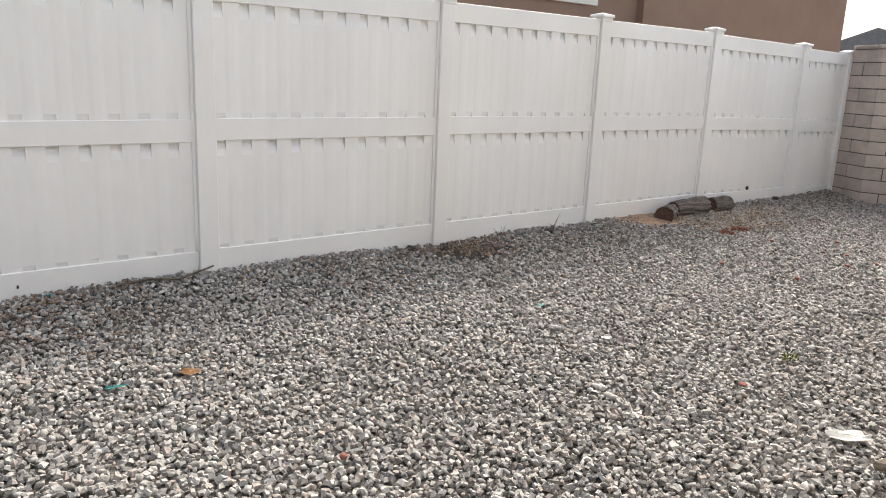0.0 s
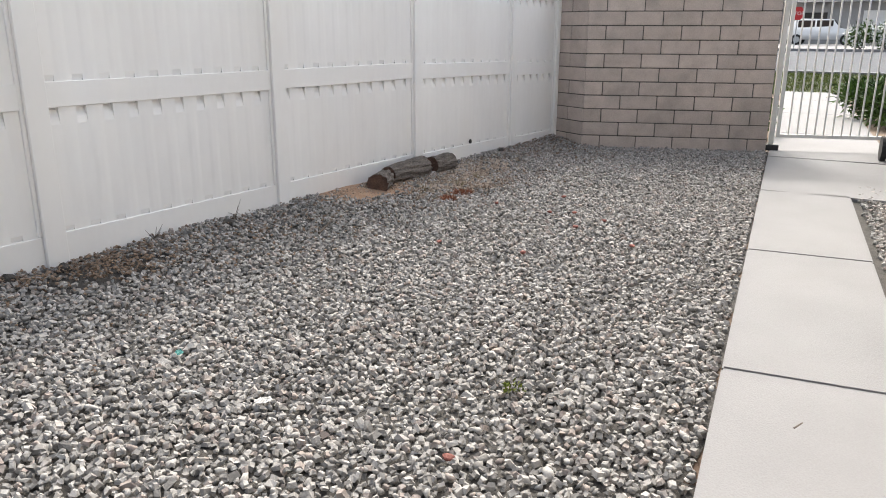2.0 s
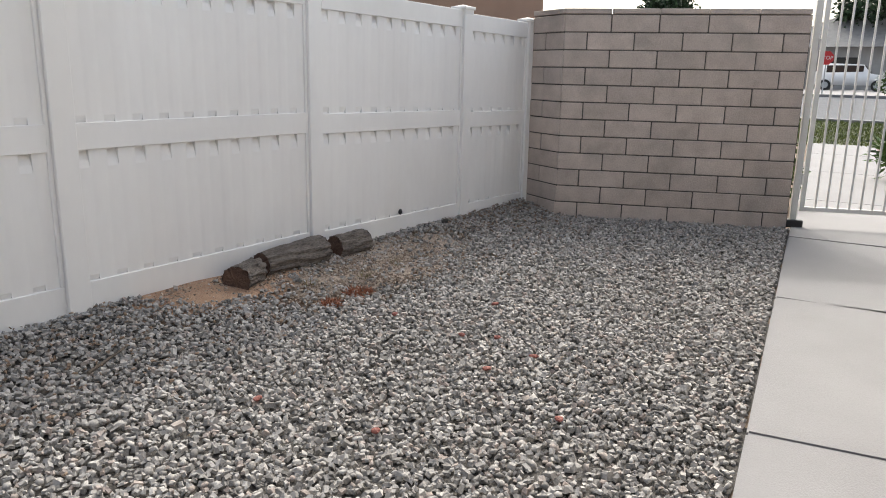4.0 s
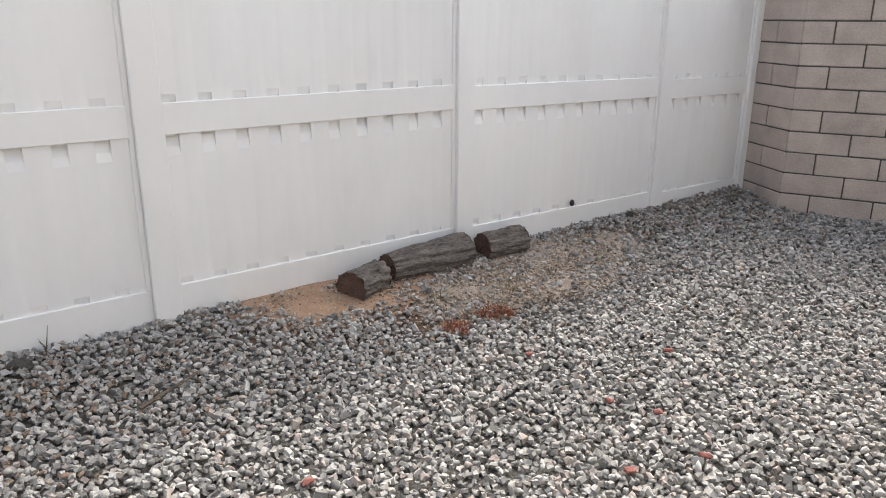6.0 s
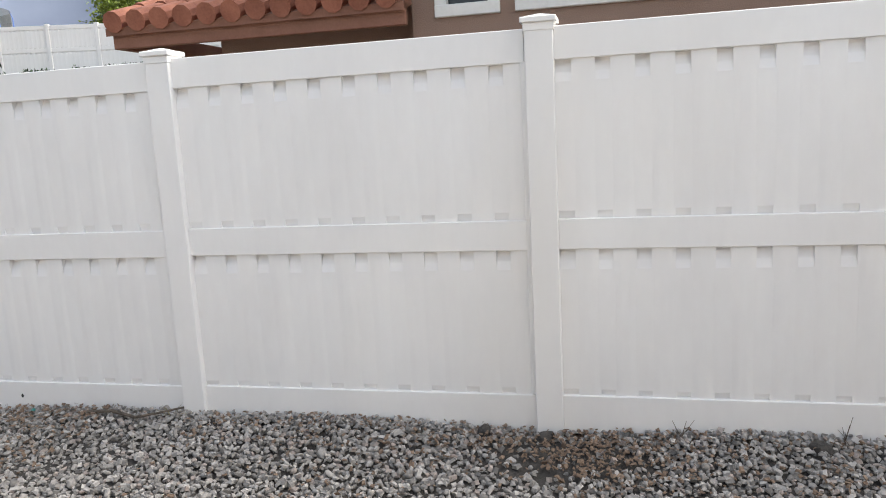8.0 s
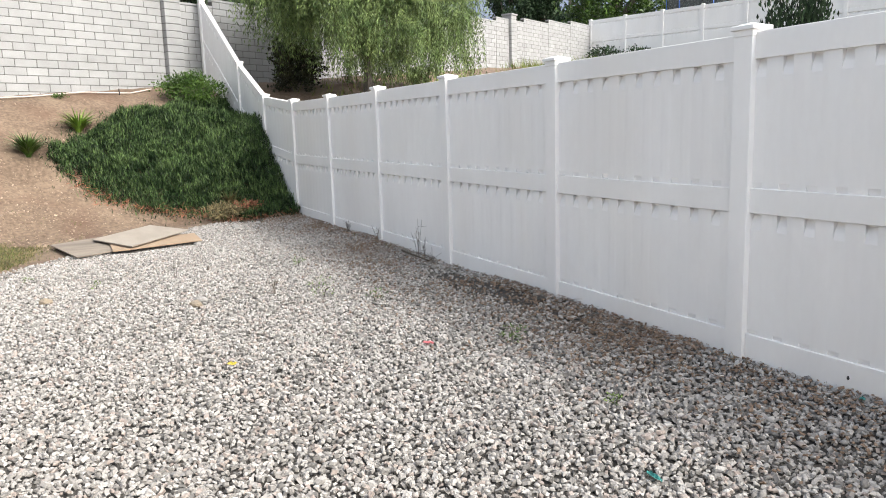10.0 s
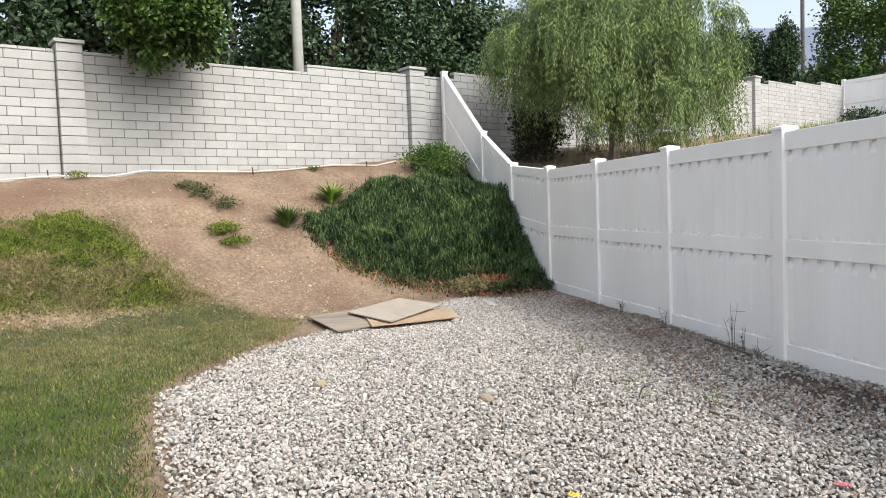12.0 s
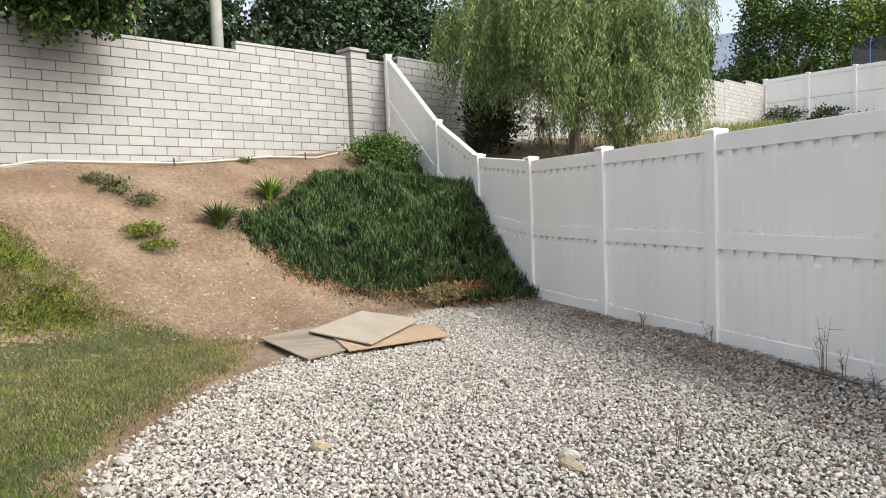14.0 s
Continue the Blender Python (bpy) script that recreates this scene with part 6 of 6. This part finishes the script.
for k, (x, y) in enumerate(((4.86, -1.91), (4.78, -1.74), (4.74, -2.19), (4.47, -2.09), (4.83, -1.25), (-0.46, -2.5), (3.68, -2.08), (1.45, -2.96), (5.35, -1.6), (3.6, -1.5), (4.2, -2.6))):
    lump("red_chip", x, y, surf(x, y) + 0.004, (0.021, 0.016, 0.010), REDBIT, "red brick chip among gravel", "chip", 40 + k)
leafy_bush("red_straw_tuft", 5.04, -0.79, surf(5.04, -0.79) - 0.02, 0.085, 0.03, 260, REDSTRAW, "red-brown straw tuft on gravel", 0.035, 0.12, 140, "plant")
leafy_bush("red_straw_tuft", 4.76, -0.83, surf(4.76, -0.83) - 0.02, 0.075, 0.03, 200, REDSTRAW, "red-brown straw tuft on gravel", 0.035, 0.12, 141, "plant")
for k, (x, y, c) in enumerate(((5.3, -0.6, 60), (4.9, -0.5, 40), (5.7, -0.55, 40), (-9.2, -0.2, 60), (-7.9, -0.15, 60), (-6.9, -0.12, 60), (-5.2, -0.12, 40), (-0.12, -0.12, 30), (-1.75, -0.1, 30))):
    strap_plant("dry_grass_wisp", x, y, zg(x, y) + 0.02, 0.07 if y < -0.3 else 0.07, c // 3, "dry grass wisp in sparse gravel", 150 + k, GRASS_DRY)
for k, (x, y, h, c) in enumerate(((1.99, -2.91, 0.05, 40), (-2.95, -0.87, 0.11, 70), (-5.0, -1.55, 0.18, 60), (-4.6, -1.2, 0.10, 34), (-1.7, -1.05, 0.06, 40), (-6.6, -1.3, 0.10, 34),
                                  (-7.4, -3.9, 0.05, 24), (-6.6, -3.3, 0.07, 22))):
    leafy_bush("small_weed", x, y, zg(x, y) + 0.02, h * 0.8, h, c, GRASS_MOUND if k < 1 else PEPPER, "small green weed growing through gravel", 0.028, 0.2, 160 + k, "plant")


def stalk_weed(x, y, h, count, label, seed, name="dead_stalk"):
    rng = np.random.default_rng(seed)
    bm = bmesh.new()
    for k in range(count):
        a, le = rng.uniform(0, 6.283), rng.uniform(0.05, 0.4)
        hh = h * rng.uniform(0.5, 1.0)
        q = [(0.02 * math.cos(a), 0.02 * math.sin(a), -0.03), (le * hh * 0.4 * math.cos(a), le * hh * 0.4 * math.sin(a), hh * 0.5), (le * hh * math.cos(a), le * hh * math.sin(a), hh)]
        tube(q, [0.0024, 0.002, 0.001], 5, bm)
        for j in range(3):
            t = 0.4 + 0.2 * j
            b0 = Vector((le * hh * t * math.cos(a), le * hh * t * math.sin(a), hh * t))
            tube([b0, b0 + Vector(rng.normal(0, 0.035, 3)) + Vector((0, 0, 0.03))], [0.002, 0.001], 4, bm)
    return put(name, solid(name, bm, TWIG), None, pose(x, y, zg(x, y) + 0.02), label, "plant")


stalk_weed(-6.67, -2.56, 0.22, 2, "dead brown weed stalk standing in gravel", 1)
stalk_weed(-5.3, -1.9, 0.16, 5, "dead brown weed stalk standing in gravel", 2)
stalk_weed(-6.05, -0.12, 0.46, 5, "dead weed stalks leaning on the fence", 3)
stalk_weed(-5.85, -0.14, 0.22, 4, "dead weed stalks leaning on the fence", 4)
stalk_weed(-5.55, -0.2, 0.2, 5, "dead weed stalks by the fence", 5)
stalk_weed(-8.3, -0.12, 0.2, 6, "dead weed stalks by the fence", 6)
stalk_weed(-7.3, -0.1, 0.22, 4, "dead weed stalks by the fence", 7)
stalk_weed(2.45, -0.12, 0.04, 3, "dark dead weed by the fence", 8)
stalk_weed(3.12, -0.1, 0.04, 3, "dark dead weed by the fence", 9)
twig([(-0.62, -0.14, 0.0), (-0.45, -0.16, 0.02), (-0.28, -0.20, 0.01), (-0.16, -0.18, 0.03), (-0.03, -0.14, 0.05)], 0.011, "bent dark twig lying along the fence", 1)
twig([(3.32, -0.70, 0.0), (3.45, -0.65, 0.01), (3.58, -0.60, 0.02)], 0.009, "short grey branch piece on gravel", 2)
twig([(-6.45, -0.14, 0.0), (-6.1, -0.20, 0.02), (-5.68, -0.17, 0.01)], 0.013, "long thin twig lying along the fence", 4)
twig([(7.55, -1.2, 0.0), (7.8, -1.12, 0.01)], 0.010, "small twig on gravel", 5)
twig([(-6.9, -2.2, 0.0), (-7.15, -2.15, 0.0)], 0.012, "small twig on gravel", 6)
for k, (x, y) in enumerate(((1.85, -0.12), (1.55, -0.1), (3.02, -0.16), (6.95, -0.12), (-3.6, -0.2))):
    lump("dark_clod", x, y, zg(x, y) + 0.02, (0.05, 0.04, 0.035), BED, "dark soil clod at the fence foot", "clod", 60 + k)
lump("fence_knob", -1.12, -0.035, 0.07, (0.012, 0.008, 0.012), BLACK, "small black plug on the fence rail", "plug", 70)
lump("fence_knob", 6.386, -0.05, 0.178, (0.02, 0.012, 0.022), BLACK, "small black plug on the fence rail", "plug", 71)
twig([(2.27, -3.86, 0.0), (2.33, -3.88, 0.0)], 0.005, "small dark twig on the concrete walk", 7)
